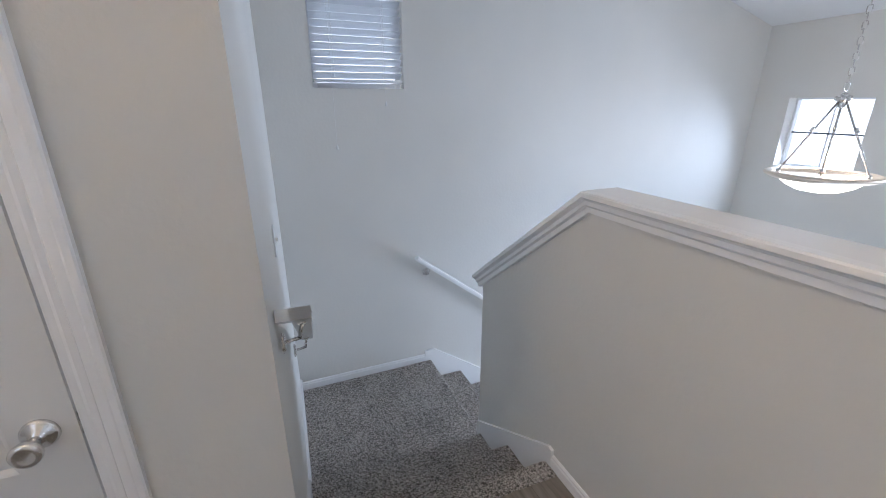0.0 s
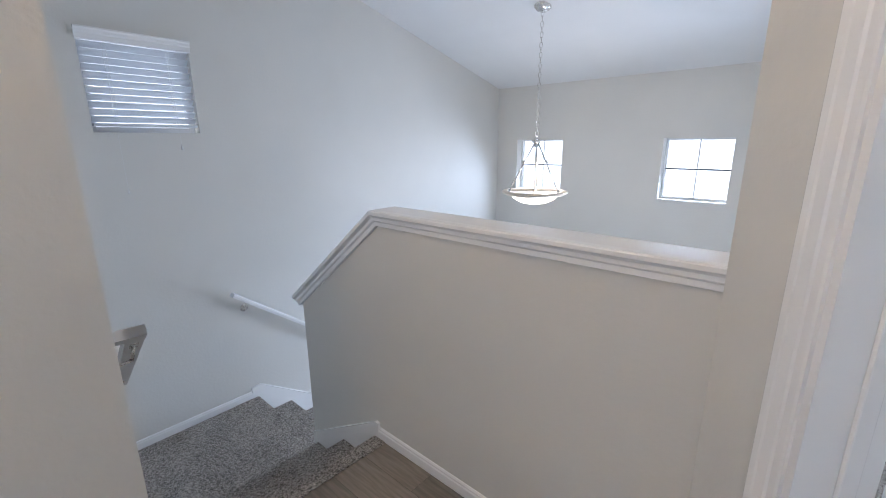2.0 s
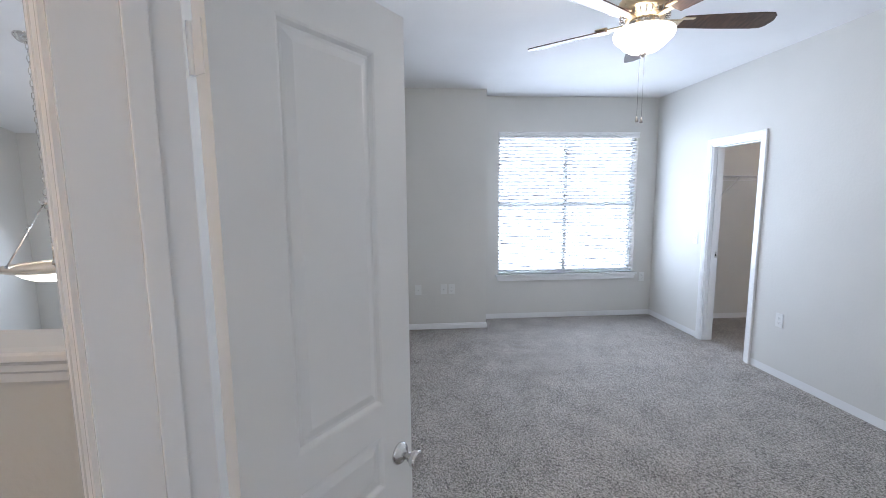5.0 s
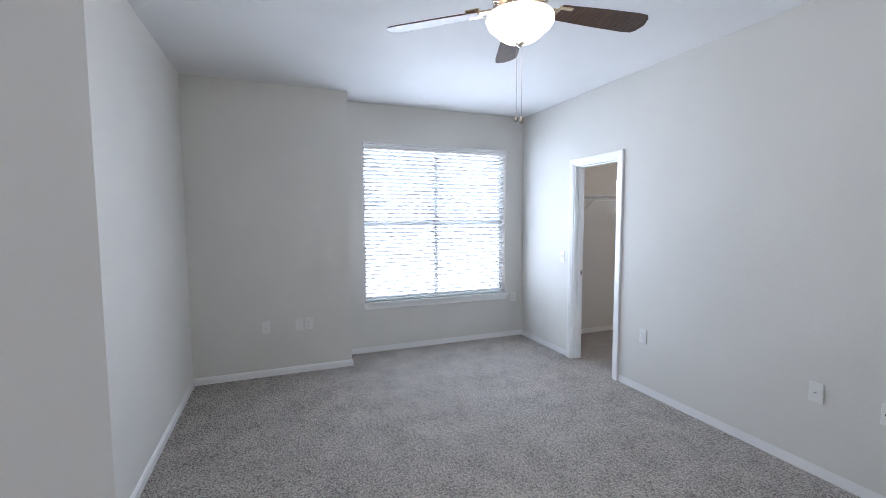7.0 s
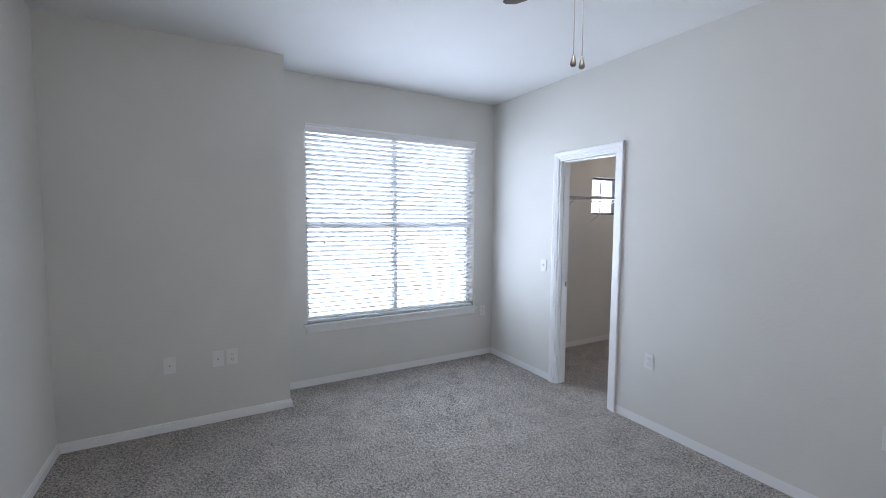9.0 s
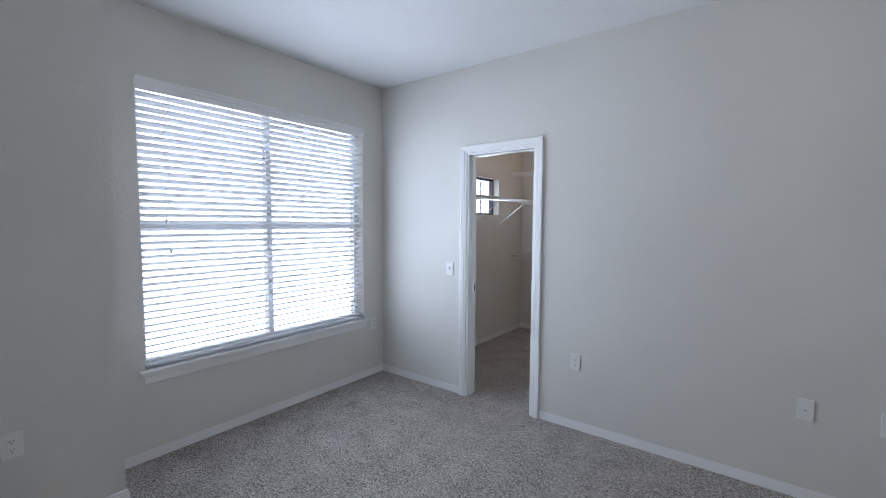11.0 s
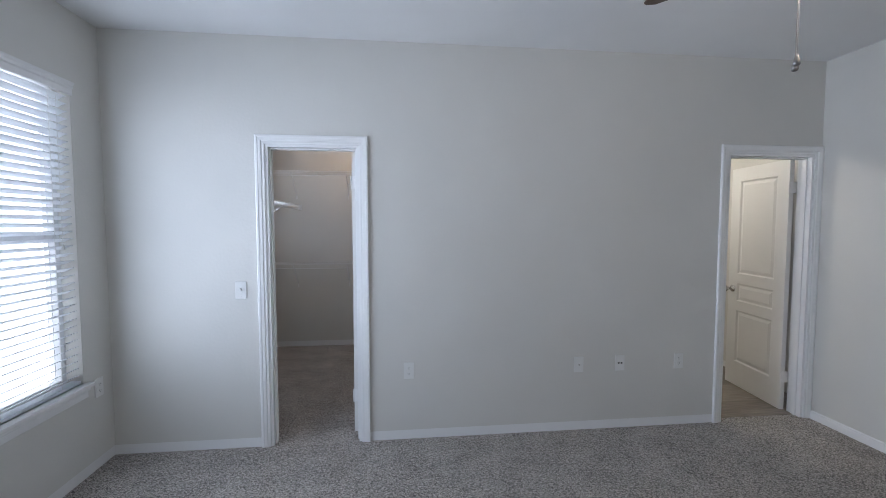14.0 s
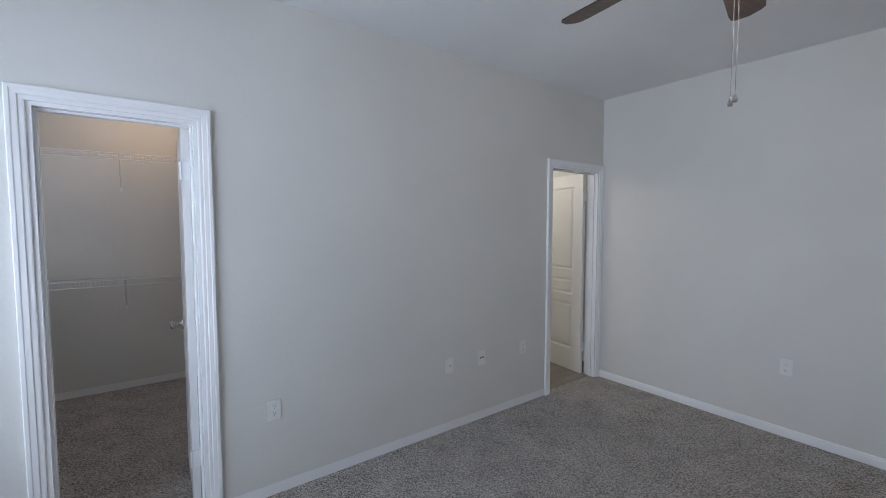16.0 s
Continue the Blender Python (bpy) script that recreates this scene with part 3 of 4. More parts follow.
# hall side casing: local x runs from the far jamb to the hinge jamb, outwards is local +y
st = []
for x, sx, z, sz in ((0, -1, 0, 0), (0, -1, 2.045, 1), (DOORWAY, 1, 2.045, 1), (DOORWAY, 1, 0, 0)):
    st.append([m_entry @ Vector((x + sx * u * 1.2, d - 0.001, z + sz * u * 1.2)) for u, d in CASE])
structure("trim_bedroom_door", sweep(st), TRIM, "white moulded casing round the angled bedroom doorway", "door casing")
jamb("door_3", m_entry @ Matrix.Translation((DOORWAY, 0, 0)) @ Matrix.Rotation(math.pi, 4, "Z"), DOORWAY, 2.05, 0.172, (0.085, 0.122))
HD = pose(-0.948, TY, 0)
casing("trim_hall_door", HD, 0.76, 2.035, "white moulded casing round the hall door")
jamb("door_4", HD, 0.76, 2.035, 0.115, (0.055, 0.09))



def strike(m, x, y, z):
    """A strike plate on the face of a jamb."""
    e = thing("strike_plate", "small metal strike plate on the white door jamb", "strike plate", m @ Matrix.Translation((x, y, z)), "strike plates")
    part("plate", box((-0.0012, -0.013, -0.029), (0.0, 0.013, 0.029)), NICKEL, e)
    part("latch_hole", box((-0.0016, -0.006, -0.012), (-0.0010, 0.006, 0.012)), SLOT, e, "dark latch hole")


strike(CL @ Matrix.Rotation(math.pi, 4, "Z"), -0.018, -0.095, 0.915)
strike(HD, 0.742, 0.030, 0.900)
strike(BA @ Matrix.Rotation(math.pi, 4, "Z"), -0.018, -0.095, 0.915)

# baseboards of the bedroom
baseboard((3.745, S), (1.175, S))
baseboard((E, S), (4.472, S), 1, 0)
baseboard((W, -1.02), (W, S), 0, 1)
baseboard((E, COLY), (E, S), 1, 1)
baseboard((E, COLY), (COLX, COLY), 1, -1)
baseboard((COLX, COLY), (COLX, N), -1, 1)
baseboard((COLX, N), (1.279, N), 1, 0)


# ---- windows ----
def sash_window(name, m, wide, high, depth, label, bars_v=1, bars_h=1, frame_mat=None, twin=False, bar_mat=None, f=0.035):
    """A window set at the back of an opening; local x along, z up, +y outwards from the room."""
    fm = frame_mat or VINYL
    w = tagged(new(name), label, "window", "", "structure")
    w.matrix_world = m
    bar_mat = bar_mat or fm
    y0, y1 = depth - 0.06, depth
    bm = bmesh.new()
    for lo, hi in (((0, y0, 0), (f, y1, high)), ((wide - f, y0, 0), (wide, y1, high)), ((f, y0, 0), (wide - f, y1, f)), ((f, y0, high - f), (wide - f, y1, high))):
        add_box(bm, lo, hi, 0.003)
    part("window_frame", bm, fm, w)
    cols = [(f, wide / 2 - 0.02), (wide / 2 + 0.02, wide - f)] if twin else [(f, wide - f)]
    if twin:
        part("mullion", box((wide / 2 - 0.02, y0 - 0.005, f), (wide / 2 + 0.02, y1, high - f), 0.003), fm, w)
    for a, c in cols:
        if twin:
            zr = high * 0.5
            part("meeting_rail", box((a, y0 + 0.005, zr - 0.014), (c, y1 - 0.01, zr + 0.014), 0.003), fm, w)
        g = part("pane", box((a, y0 + 0.03, f), (c, y0 + 0.034, high - f)), GLASS, w)
        g.visible_shadow = False
        for k in range(bars_v):
            x = a + (c - a) * (k + 1) / (bars_v + 1)
            part("glazing_bar", box((x - 0.006, y0 + 0.020, f), (x + 0.006, y0 + 0.028, high - f)), fm, w)
        for k in range(bars_h):
            z = f + (high - 2 * f) * (k + 1) / (bars_h + 1)
            part("glazing_bar", box((a, y0 + 0.018, z - 0.007), (c, y0 + 0.0275, z + 0.007)), bar_mat, w)
    return w


sash_window("window_1", pose(E, WIN[0], WIN[2], 0, 0, -90), WIN[0] - WIN[1], WIN[3] - WIN[2], 0.15, "white twin sash window behind blinds in the bedroom", 0, 0, VINYL, True)
sash_window("window_2", pose(EX, STAIR_WINDOWS[0][1], SW_LOW, 0, 0, -90), 0.619, SW_TOP - SW_LOW, 0.17, "small square stairwell window with dark glazing bars", 1, 1, VINYL, False, ALU, 0.018)
sash_window("window_3", pose(EX, STAIR_WINDOWS[1][1], SW_LOW, 0, 0, -90), 0.612, SW_TOP - SW_LOW, 0.17, "small square stairwell window with dark glazing bars", 1, 1, VINYL, False, ALU, 0.018)
sash_window("window_4", pose(BLIND[0], NY, BLIND[2]), BLIND[1] - BLIND[0], BLIND[3] - BLIND[2], 0.14, "small stairwell window behind a blind", 0, 0, VINYL)
sash_window("window_5", pose(5.13, -5.10, 1.565, 0, 0, -90), 0.53, 0.445, 0.14, "small closet window with dark glazing bars", 1, 1, ALU, False, ALU, 0.022)

# unseen window, added to hold the extra hall daylight
sash_window("window_7_added", pose(-1.1, -0.70, 0.95, 0, 0, 90), 0.70, 1.10, 0.11, "unseen white window added in the hall wall to light the half wall", 0, 1, VINYL)
# assumed lower-floor window, out of view, where that added light enters
sash_window("window_6_added", pose(EX, 2.3, -1.7, 0, 0, -90), 1.7, 1.3, 0.17, "unseen wide window added on the lower floor to light the landing", 0, 0, VINYL, True)

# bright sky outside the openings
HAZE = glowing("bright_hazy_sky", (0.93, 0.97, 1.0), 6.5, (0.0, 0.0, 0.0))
# same sky with weaker glow, so bars, pendant and blind are not washed out
HAZE_DIM = glowing("hazy_sky_dimmed", (0.93, 0.97, 1.0), 2.0, (0.0, 0.0, 0.0))
HAZE_DIMMEST = glowing("hazy_sky_dimmest", (0.90, 0.95, 1.0), 1.6, (0.0, 0.0, 0.0))
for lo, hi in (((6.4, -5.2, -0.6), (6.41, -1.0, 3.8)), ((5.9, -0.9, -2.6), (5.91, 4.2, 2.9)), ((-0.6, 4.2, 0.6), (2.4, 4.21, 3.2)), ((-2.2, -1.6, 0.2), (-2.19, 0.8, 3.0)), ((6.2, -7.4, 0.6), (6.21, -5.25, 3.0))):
    structure("backdrop", box(lo, hi), HAZE_DIMMEST if lo[1] == 4.2 else HAZE_DIM if lo[0] in (5.9, -2.2) else HAZE, "white hazy sky outside the windows", "backdrop")

# sill and apron of the bedroom window
bm = bmesh.new()
add_box(bm, (E - 0.045, WIN[1] - 0.035, WIN[2] - 0.022), (E + 0.09, WIN[0] + 0.035, WIN[2]), 0.005)
add_box(bm, (E - 0.018, WIN[1] - 0.012, WIN[2] - 0.085), (E, WIN[0] + 0.012, WIN[2] - 0.022), 0.004)
add_box(bm, (E - 0.026, WIN[1] - 0.020, WIN[2] - 0.045), (E - 0.016, WIN[0] + 0.020, WIN[2] - 0.022), 0.004)
structure("window_sill", bm, TRIM, "white painted window sill with apron", "window sill")


# ---- blinds ----
def blind(m, wide, high, slat_w, pitch, tilt, label, ladders, valance, bottom_gap=0.02):
    """A horizontal blind: local x along, z from its foot to its head, -y into the room."""
    e = thing("window_blind", label, "window blind", m)
    vt = [(-0.02, 0.0), (-0.026, 0.004), (-0.026, valance * 0.45), (-0.032, valance * 0.55), (-0.032, valance * 0.75), (-0.040, valance * 0.88), (-0.040, valance), (-0.015, valance), (-0.015, 0.0)]
    part("valance", sweep([[(x, y, high - valance + z) for y, z in vt] for x in (-0.008, wide + 0.008)]), TRIM, e, "white moulded valance")
    bm = bmesh.new()
    half_w = slat_w / 2
    prof = [(-half_w, 0.0), (-half_w * 0.5, 0.0022), (0, 0.003), (half_w * 0.5, 0.0022), (half_w, 0.0), (half_w, -0.003), (0, -0.0005), (-half_w, -0.003)]
    c, s = math.cos(tilt), math.sin(tilt)
    bm2 = sweep([[(x, u * c - w * s, u * s + w * c) for u, w in prof] for x in (0.004, wide - 0.004)])
    me = bpy.data.meshes.new("slat")
    finish(bm2).to_mesh(me)
    bm2.free()
    me.materials.append(SLAT)
    n = int((high - valance - bottom_gap) / pitch)
    rnd = random.Random(int(wide * 1000))
    for k in range(n):
        o = new("slat", me)
        o.parent = e
        o.location = (0, 0.022, high - valance - pitch * (k + 0.35))
        o.rotation_euler = (rnd.uniform(-0.006, 0.006), rnd.uniform(-0.0008, 0.0008), 0)
    zb = high - valance - pitch * (n + 0.2)
    part("bottom_rail", box((0.004, -0.008, zb - 0.008), (wide - 0.004, 0.05, zb + 0.010), 0.004), SLAT, e)
    for x in ladders:
        for y in (0.022 - half_w - 0.002, 0.022 + half_w + 0.002):
            bm = bmesh.new()
            add_rod(bm, (x, y, zb), (x, y, high - valance), 0.0012, 5)
            part("ladder_cord", bm, CORD, e)
    return e


b1 = blind(pose(E + 0.012, WIN[0] - 0.006, WIN[2], 0, 0, -90), 1.738, 1.742, 0.050, 0.0423, radians(-24), "white faux-wood blind with open slats over the bedroom window", (0.14, 0.62, 1.12, 1.60), 0.072)


def hanging_cord(e, x, y, z_top, z_end, label=""):
    bm = bmesh.new()
    add_rod(bm, (x, y, z_end + 0.03), (x, y, z_top), 0.0012, 5)
    part("cord", bm, CORD, e)
    part("tassel", lathe([(0.0, 0.03), (0.003, 0.03), (0.006, 0.02), (0.0075, 0.004), (0.006, 0.0), (0.0, 0.0)], 12, Matrix.Translation((x, y, z_end))), CORD, e, label, True)


hanging_cord(b1, 0.13, -0.03, 1.64, 0.885)
hanging_cord(b1, 0.15, -0.03, 1.64, 0.70)
hanging_cord(b1, 1.62, -0.03, 1.64, 0.80)
b2 = blind(pose(BLIND[0] + 0.004, NY + 0.004, BLIND[2] + 0.002), 0.574, 0.576, 0.05, 0.0415, radians(-40), "white faux-wood blind over the small stairwell window", (0.13, 0.44), 0.07)
hanging_cord(b2, 0.446, -0.028, 0.5, -0.11)
hanging_cord(b2, 0.108, -0.028, 0.5, -0.375)


# ---- plates on the walls ----
def wall_plate(kind, m, label, category):
    e = thing(kind, label, category, m, "wall plates" if kind != "light_switch" else "")
    part("cover_plate", box((-0.036, -0.006, -0.058), (0.036, 0.0005, 0.058), 0.003), PLASTIC, e)
    if kind == "wall_outlet":
        for z in (-0.02, 0.02):
            bm = bmesh.new()
            add_box(bm, (-0.0165, -0.0085, z - 0.014), (0.0165, -0.005, z + 0.014), 0.002)
            r = part("receptacle", bm, PLASTIC, e)
            bm = bmesh.new()
            add_box(bm, (-0.0075, -0.0090, z - 0.002), (-0.0055, -0.0084, z + 0.007))
            add_box(bm, (0.0055, -0.0090, z - 0.002), (0.0075, -0.0084, z + 0.006))
            add_rod(bm, (0, -0.0090, z - 0.008), (0, -0.0084, z - 0.008), 0.0025, 8)
            part("slot", bm, SLOT, r, "dark plug slots")
    elif kind == "light_switch":
        part("toggle", box((-0.005, -0.018, -0.002), (0.005, -0.005, 0.012), 0.002), PLASTIC, e)
        part("toggle_frame", box((-0.008, -0.0075, -0.016), (0.008, -0.005, 0.016), 0.001), PLASTIC, e)
    elif kind == "cable_outlet":
        bm = bmesh.new()
        add_rod(bm, (0, -0.016, 0), (0, -0.005, 0), 0.0048, 12)
        part("connector", bm, NICKEL, e, "threaded metal connector")
    else:
        for x in (-0.011, 0.011):
            part("jack", box((x - 0.0065, -0.0075, -0.006), (x + 0.0065, -0.0052, 0.006)), SLOT, e, "dark phone jack")
    for z in ((0,) if kind == "wall_outlet" else (-0.042, 0.042)):
        part("screw", lathe([(0, 0.0012), (0.0025, 0.001), (0.003, 0)], 8, Matrix.Translation((0, -0.006, z)) @ Matrix.Rotation(radians(90), 4, "X")), PLASTIC, e)
    return e


OUT = "white duplex electrical outlet on the greige wall"
for x, k in ((3.477, "wall_outlet"), (2.242, "cable_outlet"), (1.926, "phone_outlet"), (1.463, "wall_outlet")):
    wall_plate(k, pose(x, S, 0.490, 0, 0, 180), {"wall_outlet": OUT, "cable_outlet": "white cable television wall plate", "phone_outlet": "white wall plate with two dark phone jacks"}[k], "wall outlet")
wall_plate("light_switch", pose(4.583, S, 1.074, 0, 0, 180), "white toggle light switch beside the closet doorway", "light switch")
wall_plate("cable_outlet", pose(COLX, -0.855, 0.47, 0, 0, -90), "white cable television wall plate", "wall outlet")
wall_plate("cable_outlet", pose(COLX, -1.152, 0.472, 0, 0, -90), "white cable television wall plate", "wall outlet")
wall_plate("wall_outlet", pose(COLX, -1.245, 0.475, 0, 0, -90), OUT, "wall outlet")
wall_plate("wall_outlet", pose(E, -3.73, 0.50, 0, 0, -90), OUT, "wall outlet")
wall_plate("wall_outlet", pose(W, -2.356, 0.505, 0, 0, 90), OUT, "wall outlet")
wall_plate("light_switch", pose(left_x(1.87) + 0.001, 1.87, 1.0, 0, 0, 90 - 2.2), "white toggle light switch on the side wall of the stair", "light switch")


# ---- pendant lamp in the stairwell ----
PX, PY, RIM = 3.26, 1.607, 1.11
LS = 1.04
pz = RIM + (vault(PX) - RIM) / LS
pendant = thing("pendant_lamp", "brushed nickel bowl pendant lamp hanging lit on a chain", "pendant lamp", pose(PX, PY, RIM) @ Matrix.Scale(LS, 4))
part("canopy", lathe([(0.0, -0.03), (0.02, -0.032), (0.05, -0.024), (0.065, -0.008), (0.066, 0.02), (0.0, 0.02)], 32, Matrix.Translation((0, 0, pz - RIM)) @ Matrix.Rotation(math.atan(0.2527), 4, "Y")), NICKEL, pendant, "", True)
z_ring = 0.462
chain_m = bpy.data.meshes.new("chain_link")
bm = bmesh.new()
add_torus(bm, 0.011, 0.0026, Matrix.Rotation(radians(90), 4, "X"), 12, 6, 0.010)
bm.to_mesh(chain_m)
bm.free()
chain_m.materials.append(NICKEL)
for p in chain_m.polygons:
    p.use_smooth = True
nl = int((pz - RIM - 0.03 - z_ring - 0.03) / 0.0365)
for k in range(nl):
    o = new("chain_link", chain_m)
    o.parent = pendant
    o.location = (0, 0, z_ring + 0.045 + k * 0.0365)
    o.rotation_euler = (0, 0, radians(90 * (k % 2) + 20))
bm = bmesh.new()
add_torus(bm, 0.024, 0.003, Matrix.Translation((0, 0, z_ring + 0.005)) @ Matrix.Rotation(radians(90), 4, "X"), 24, 8)
part("ring", bm, NICKEL, pendant, "", True)
part("hub", lathe([(0.0, 0.435), (0.012, 0.435), (0.016, 0.425), (0.034, 0.420), (0.040, 0.410), (0.036, 0.398), (0.022, 0.390), (0.018, 0.372), (0.024, 0.362), (0.0, 0.358)], 28), NICKEL, pendant, "", True)
R = 0.268
for k in range(3):
    a = radians(25 + 120 * k)
    d = Vector((math.cos(a), math.sin(a), 0))
    bm = bmesh.new()
    add_rod(bm, d * 0.022 + Vector((0, 0, 0.385)), d * (R - 0.045) + Vector((0, 0, 0.015)), 0.0055, 10)
    add_rod(bm, d * 0.10 + Vector((0, 0, 0.257)), d * 0.112 + Vector((0, 0, 0.233)), 0.009, 10)
    add_rod(bm, d * (R - 0.045) + Vector((0, 0, -0.01)), d * (R - 0.045) + Vector((0, 0, 0.025)), 0.009, 10)
    part("arm", bm, NICKEL, pendant, "", True)
part("rim", lathe([(R - 0.06, 0.006), (R - 0.01, 0.008), (R, 0.004), (R + 0.003, -0.004), (R - 0.004, -0.014), (R - 0.03, -0.026), (R - 0.075, -0.034), (R - 0.085, -0.03), (R - 0.07, -0.012), (R - 0.06, 0.006)], 48), RIM_METAL, pendant, "wide warm satin nickel dish rim", True)
part("bowl", lathe([(R - 0.07, -0.02), (R - 0.075, -0.036), (R - 0.11, -0.066), (R - 0.165, -0.092), (0.04, -0.104), (0.0, -0.106), (0.0, -0.100), (0.04, -0.098), (R - 0.165, -0.086), (R - 0.11, -0.060), (R - 0.08, -0.03), (R - 0.07, -0.02)], 40), BOWL, pendant, "lit frosted white glass bowl", True)
part("pan", lathe([(R - 0.055, 0.004), (R - 0.08, -0.008), (0.09, -0.016), (0.03, -0.010), (0.0, -0.010), (0.0, -0.014), (0.09, -0.020), (R - 0.085, -0.014)], 40), RIM_METAL, pendant, "warm satin nickel dish inside the rim", True)
bm = bmesh.new()
add_rod(bm, (0, 0, -0.012), (0, 0, 0.37), 0.006, 12)
add_rod(bm, (0, 0, 0.0), (0, 0, 0.03), 0.016, 16, 0.009)
part("stem", bm, NICKEL, pendant, "", True)
bulb("pendant_bulb", (PX + 0.08, PY - 0.08, RIM + 0.07), 9, 0.05, (1.0, 0.88, 0.74))

# ---- ceiling fan ----
FX, FY = 2.53, -2.035
fan = thing("ceiling_fan", "ceiling fan with dark walnut blades and a lit glass bowl", "ceiling fan", pose(FX, FY, CH + 0.035))
part("canopy", lathe([(0.0, -0.035), (0.07, -0.035), (0.07, -0.055), (0.055, -0.08), (0.03, -0.095), (0.0, -0.095)], 32), BRASS, fan, "", True)
bm = bmesh.new()
add_rod(bm, (0, 0, -0.20), (0, 0, -0.05), 0.012, 12)
part("downrod", bm, BRASS, fan, "", True)
part("motor_housing", lathe([(0.0, -0.17), (0.03, -0.172), (0.06, -0.19), (0.10, -0.20), (0.128, -0.215), (0.135, -0.235), (0.135, -0.262), (0.125, -0.275), (0.10, -0.285), (0.095, -0.31), (0.0, -0.31)], 40), BRASS, fan, "antique brass motor housing", True)
vents = bmesh.new()
for k in range(28):
    a = 2 * math.pi * k / 28
    add_box(vents, (0.096, -0.003, -0.306), (0.124, 0.003, -0.281), 0, Matrix.Rotation(a, 4, "Z"))
part("vent_ring", vents, NICKEL, fan)
part("switch_housing", lathe([(0.0, -0.31), (0.075, -0.31), (0.078, -0.325), (0.07, -0.345), (0.085, -0.355), (0.088, -0.368), (0.0, -0.368)], 36), NICKEL, fan, "", True)
part("light_bowl", lathe([(0.085, -0.352), (0.125, -0.356), (0.148, -0.366), (0.152, -0.380), (0.143, -0.402), (0.118, -0.424), (0.098, -0.444), (0.072, -0.462), (0.04, -0.473), (0.0, -0.476)], 40), BOWL, fan, "lit frosted white glass bowl", True)
part("finial", lathe([(0.0, -0.470), (0.018, -0.472), (0.022, -0.480), (0.012, -0.487), (0.008, -0.494), (0.0, -0.498)], 20), NICKEL, fan, "", True)
for k in range(5):
    a = radians(-96 + 72 * k)
    iron = bmesh.new()
    add_box(iron, (0.10, -0.018, -0.322), (0.20, 0.018, -0.314), 0.003)
    add_box(iron, (0.18, -0.045, -0.320), (0.245, 0.045, -0.313), 0.003)
    bmesh.ops.transform(iron, matrix=Matrix.Rotation(a, 4, "Z"), verts=iron.verts)
    arm = part("blade_iron", iron, BRASS, fan)
    bl = bmesh.new()
    outline = [(0.19, -0.048), (0.40, -0.060), (0.58, -0.066), (0.63, -0.062), (0.648, -0.045), (0.652, -0.030), (0.662, 0.0), (0.652, 0.030), (0.648, 0.045), (0.63, 0.062), (0.58, 0.066), (0.40, 0.060), (0.19, 0.048)]
    lo = [bl.verts.new((x, y, -0.003)) for x, y in outline]
    hi = [bl.verts.new((x, y, 0.003)) for x, y in outline]
    bl.faces.new(list(reversed(lo)))
    bl.faces.new(hi)
    for i in range(len(outline)):
        bl.faces.new((lo[i], lo[(i + 1) % len(outline)], hi[(i + 1) % len(outline)], hi[i]))
    bmesh.ops.transform(bl, matrix=Matrix.Rotation(a, 4, "Z") @ Matrix.Translation((0, 0, -0.322)) @ Matrix.Rotation(radians(-12), 4, "X"), verts=bl.verts)
    part("blade", bl, BLADE, fan, "dark walnut blade")
for dx, dy, end in ((-0.048, 0.018, -0.842), (-0.034, 0.036, -0.835)):
    ch = bmesh.new()
    zz = -0.37
    add_rod(ch, (dx, dy, end + 0.03), (dx, dy, zz), 0.0008, 4)
    z = end + 0.03
    while z < zz:
        add_box(ch, (dx - 0.0010, dy - 0.0010, z - 0.0012), (dx + 0.0010, dy + 0.0010, z + 0.0012))
        z += 0.0055
    c = part("pull_chain", ch, DARK_NICKEL, fan, "thin beaded pull chain")
    part("pull", lathe([(0.0, 0.03), (0.003, 0.03), (0.005, 0.022), (0.008, 0.010), (0.0085, 0.004), (0.006, 0.0), (0.0, -0.001)], 14, Matrix.Translation((dx, dy, end))), DARK_NICKEL, c, "", True)
# invisible light added beside the opaque bowl, standing in for its glow
bulb("fan_bowl_stand_in", (FX - 0.17, FY + 0.17, CH - 0.495), 11, 0.06, (1.0, 0.87, 0.70))

# ---- closet ----
CX0, CX1, CY0, CY1 = 2.7, 5.13, -6.27, S - 0.115
structure("wall_closet_east", wall_mesh((CX1, CY1), (CX1, CY0 - 0.1), -0.15, 0, CH + 0.05, [(5.10 + CY1, 5.63 + CY1, 1.565, 2.01)]), WALL, "greige painted closet wall with a small window", "wall")
structure("wall_closet_south", wall_mesh((CX1, CY0), (CX0 - 0.1, CY0), -0.1, 0, CH + 0.05), WALL, "greige painted closet wall", "wall")
structure("wall_closet_west", wall_mesh((CX0, CY0), (CX0, CY1), -0.1, 0, CH + 0.05), WALL, "greige painted closet wall", "wall")
structure("ceiling_closet", box((CX0 - 0.1, CY0 - 0.1, CH), (CX1 + 0.15, CY1, CH + 0.1)), CEIL, "white closet ceiling", "ceiling")
structure("floor_closet", box((CX0 - 0.1, CY0 - 0.1, -0.12), (CX1 + 0.15, CY1, 0.0)), CARPET, "greige speckled carpet in the closet", "floor")
baseboard((CX1, CY1), (CX1, CY0), 1, 1)
baseboard((CX1, CY0), (CX0, CY0), 1, 1)


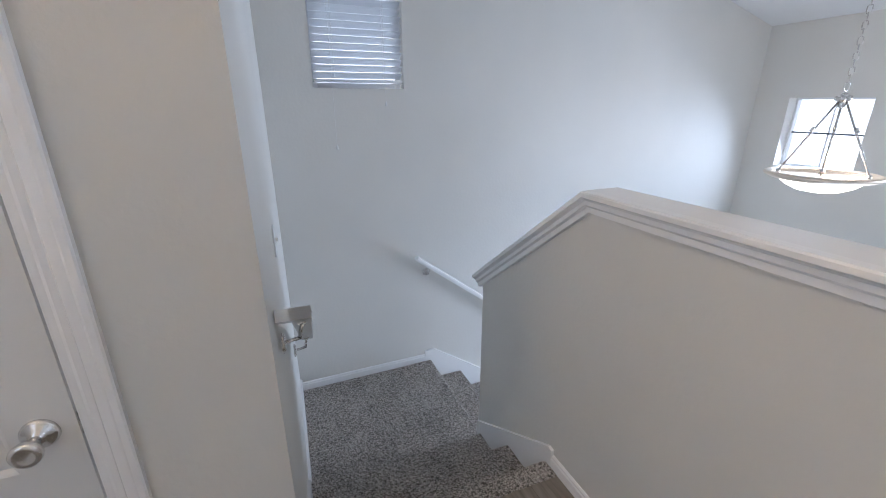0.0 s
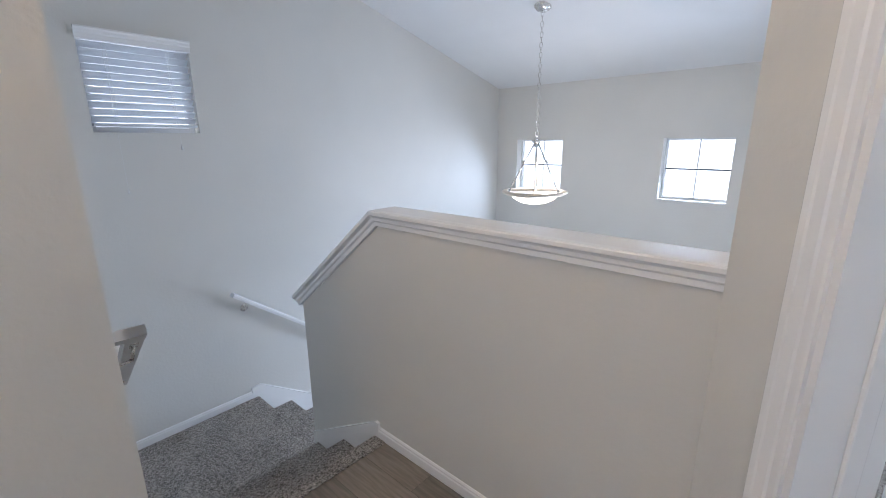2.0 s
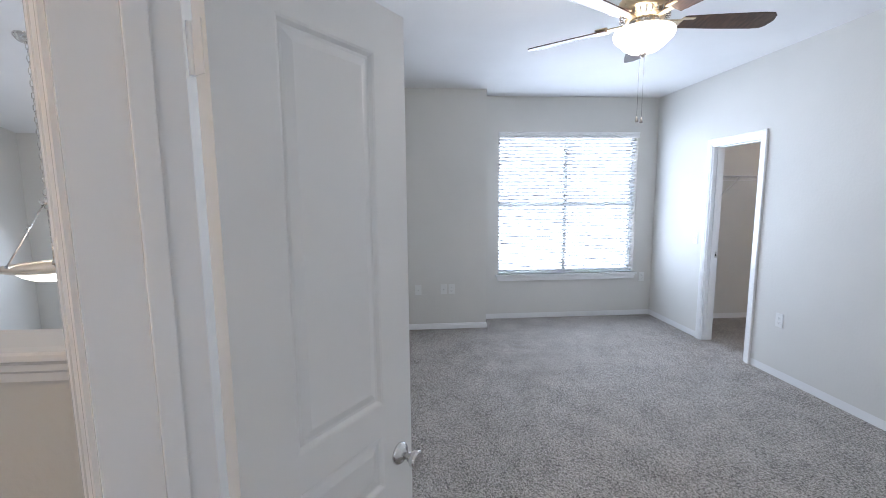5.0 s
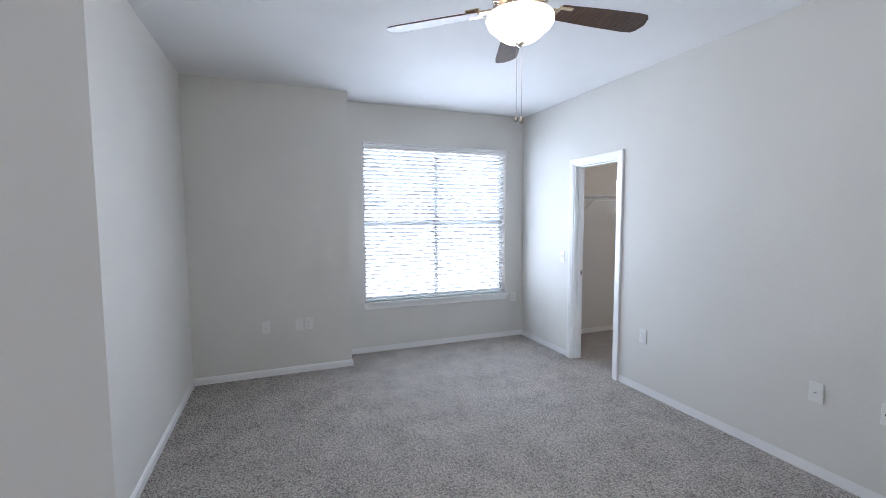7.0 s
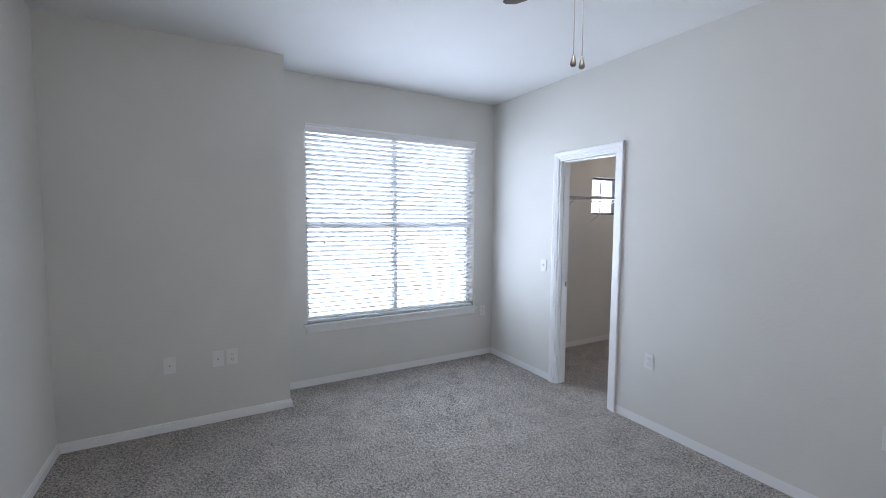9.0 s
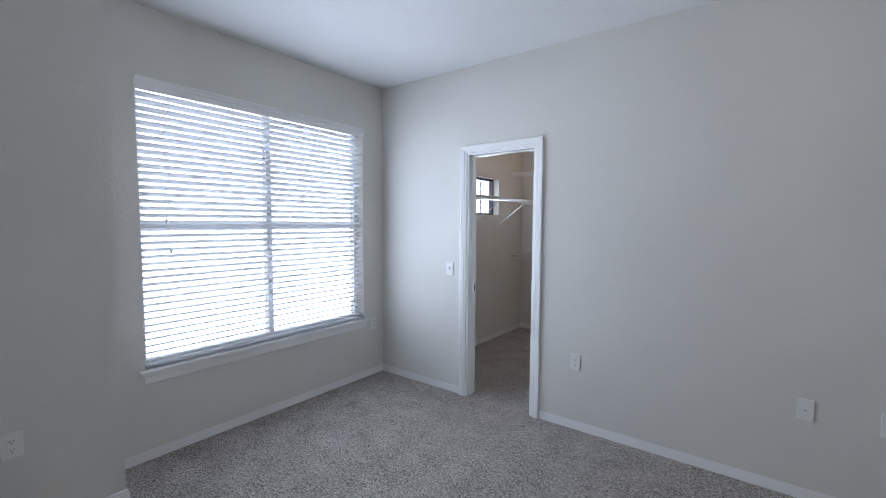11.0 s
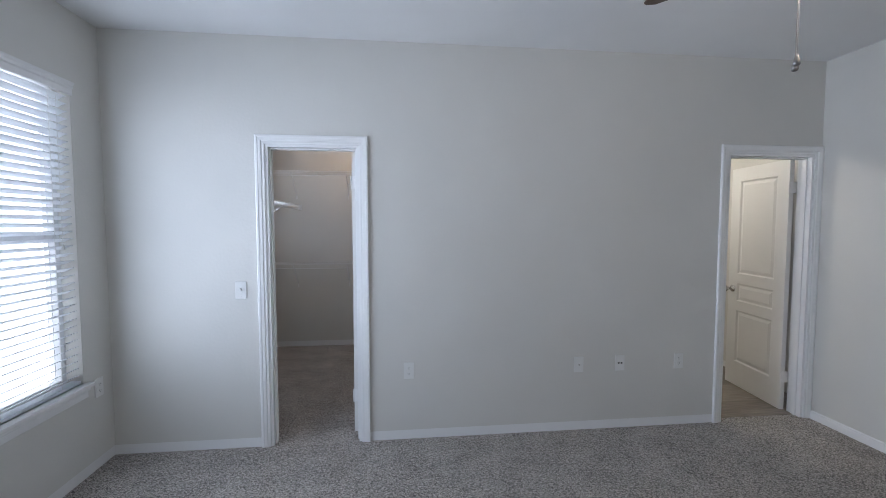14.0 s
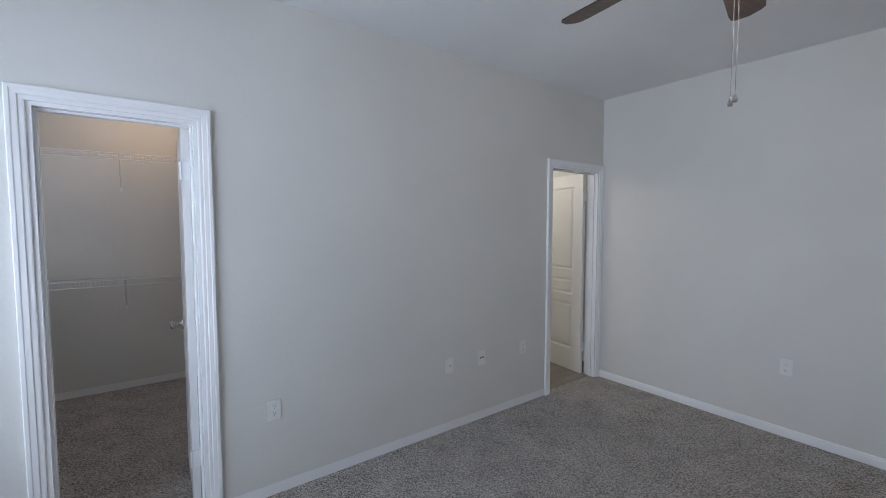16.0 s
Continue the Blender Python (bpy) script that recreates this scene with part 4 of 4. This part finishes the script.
def wire_shelf(p, q, out, z, depth, label, first=0.34):
    """A coated wire shelf along p to q on a wall; out: the way from the wall."""
    p, q, out = Vector((*p, z)), Vector((*q, z)), Vector(out)
    e = thing("wire_shelf", label, "wire shelf", pose(*p), "closet shelves")
    d = (q - p).normalized()
    L = (q - p).length
    bm = bmesh.new()
    n = int(L / 0.0254)
    for k in range(n + 1):
        a = d * (k * L / n)
        add_rod(bm, a + out * 0.005, a + out * depth, 0.0016, 4)
        add_rod(bm, a + out * depth, a + out * depth - Vector((0, 0, 0.03)), 0.0016, 4)
    part("deck_wires", bm, WIRE, e)
    for off, dz, r in ((0.005, 0, 0.003), (depth * 0.5, -0.003, 0.003), (depth, 0, 0.0045), (depth, -0.05, 0.0045)):
        bm = bmesh.new()
        add_rod(bm, out * off + Vector((0, 0, dz)), d * L + out * off + Vector((0, 0, dz)), r, 8)
        part("long_rod", bm, WIRE, e)
    k = 0.12
    while k < L:
        bm = bmesh.new()
        add_rod(bm, d * k + out * depth, d * k + out * depth - Vector((0, 0, 0.05)), 0.0028, 6)
        part("lip_wire", bm, WIRE, e)
        k += 0.305
    k = first
    while k < L:
        bm = bmesh.new()
        add_rod(bm, d * k + out * (depth - 0.02), d * k + out * 0.006 - Vector((0, 0, 0.27)), 0.0055, 8)
        add_box(bm, (-0.008, -0.004, -0.02), (0.008, 0.004, 0.02), 0, Matrix.Translation(d * k + out * 0.006 - Vector((0, 0, 0.285))) @ out.to_track_quat("Y", "Z").to_matrix().to_4x4())
        part("brace", bm, WIRE, e, "slanting wire brace")
        k += 0.62
    for a in (0.003, L - 0.003):
        part("end_cap", box((-0.006, -0.02, -0.055), (0.006, 0.02, 0.008)) if abs(d.x) > 0.5 else box((-0.02, -0.006, -0.055), (0.02, 0.006, 0.008)), WIRE, e).location = d * a + out * depth
    return e


wire_shelf((CX1 - 0.02, CY0), (CX0 + 0.02, CY0), (0, 1, 0), 2.125, 0.30, "white coated wire shelf high on the closet wall")
wire_shelf((CX1 - 0.02, CY0), (CX0 + 0.02, CY0), (0, 1, 0), 1.05, 0.30, "white coated wire shelf on the closet wall")
wire_shelf((CX1, CY1 - 0.02), (CX1, CY0 + 0.02), (-1, 0, 0), 1.745, 0.40, "white coated wire shelf across the closet window", 0.47)


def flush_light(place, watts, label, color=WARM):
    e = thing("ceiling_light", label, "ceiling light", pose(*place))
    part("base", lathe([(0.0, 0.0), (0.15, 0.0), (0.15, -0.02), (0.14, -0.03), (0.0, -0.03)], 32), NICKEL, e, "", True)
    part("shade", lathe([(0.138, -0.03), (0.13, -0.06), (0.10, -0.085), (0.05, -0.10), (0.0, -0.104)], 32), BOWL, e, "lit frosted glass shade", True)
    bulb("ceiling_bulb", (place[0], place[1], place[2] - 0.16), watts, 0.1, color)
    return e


flush_light((3.95, -5.70, CH), 10.0, "lit round flush ceiling light in the closet", (1.0, 0.66, 0.36))

# ---- bathroom ----
structure("wall_bath_west", wall_mesh((0.10, CY1 - 2.2), (0.10, CY1), -0.1, -0.1, CH), WALL, "greige painted bathroom wall", "wall")
structure("wall_bath_south", wall_mesh((2.6, CY1 - 2.2), (0.0, CY1 - 2.2), -0.1, -0.1, CH), WALL, "greige painted bathroom wall", "wall")
structure("wall_bath_east", wall_mesh((2.5, CY1), (2.5, CY1 - 2.3), -0.1, -0.1, CH), WALL, "greige painted bathroom wall", "wall")
structure("ceiling_bath", box((0.0, CY1 - 2.3, 2.44), (2.6, CY1, 2.54)), CEIL, "white bathroom ceiling", "ceiling")
structure("floor_bath", box((0.0, CY1 - 2.3, -0.12), (2.6, CY1 + 0.05, -0.006)), UNDER, "dark underlay below the bathroom planks", "floor")
baseboard((2.5, CY1 - 2.2), (0.10, CY1 - 2.2), 1, 1)
baseboard((0.10, CY1 - 2.2), (0.10, CY1 - 0.8), 1, 0)
flush_light((1.2, -4.95, 2.44), 42, "lit round flush ceiling light in the bathroom", (1.0, 0.90, 0.72))
# hall fixture is assumed and out of view, placed to warm the wall
flush_light((-0.48, 0.80, vault(-0.48)), 31, "unseen round flush ceiling light added to warm the hall wall", (1.0, 0.68, 0.36))

# ---- vinyl planks ----


def planks(parent_name, x0, x1, y0, y1, z, along, mat, label=""):
    floor = tagged(new(parent_name), label, "floor", "", "structure")
    rnd = random.Random(7)
    wide, longs = 0.18, 1.22
    a0, a1, c0, c1 = (y0, y1, x0, x1) if along == "y" else (x0, x1, y0, y1)
    c = c0
    while c < c1 - 0.01:
        a = a0 - rnd.uniform(0, longs)
        while a < a1:
            lo_a, hi_a, hi_c = max(a, a0), min(a + longs, a1), min(c + wide, c1)
            if hi_a - lo_a > 0.02:
                g = 0.0008
                lo, hi = ((c + g, lo_a + g, z - 0.005), (hi_c - g, hi_a - g, z)) if along == "y" else ((lo_a + g, c + g, z - 0.005), (hi_a - g, hi_c - g, z))
                mid = ((lo[0] + hi[0]) / 2, (lo[1] + hi[1]) / 2)
                bm = box([lo[i] - (mid[i] if i < 2 else 0) for i in range(3)], [hi[i] - (mid[i] if i < 2 else 0) for i in range(3)])
                ob = part("plank", bm, mat, floor)
                ob.location = (mid[0], mid[1], 0)
            a += longs
        c += wide
    return floor


planks("floor_hall_planks", -1.1, HX, -1.0, 1.262, -0.003, "y", PLANK, "grey-brown vinyl plank floor in the hall")
planks("floor_bath_planks", 0.10, 2.5, CY1 - 2.2, CY1 + 0.06, 0.004, "x", PLANK_X, "grey-brown vinyl plank floor in the bathroom")
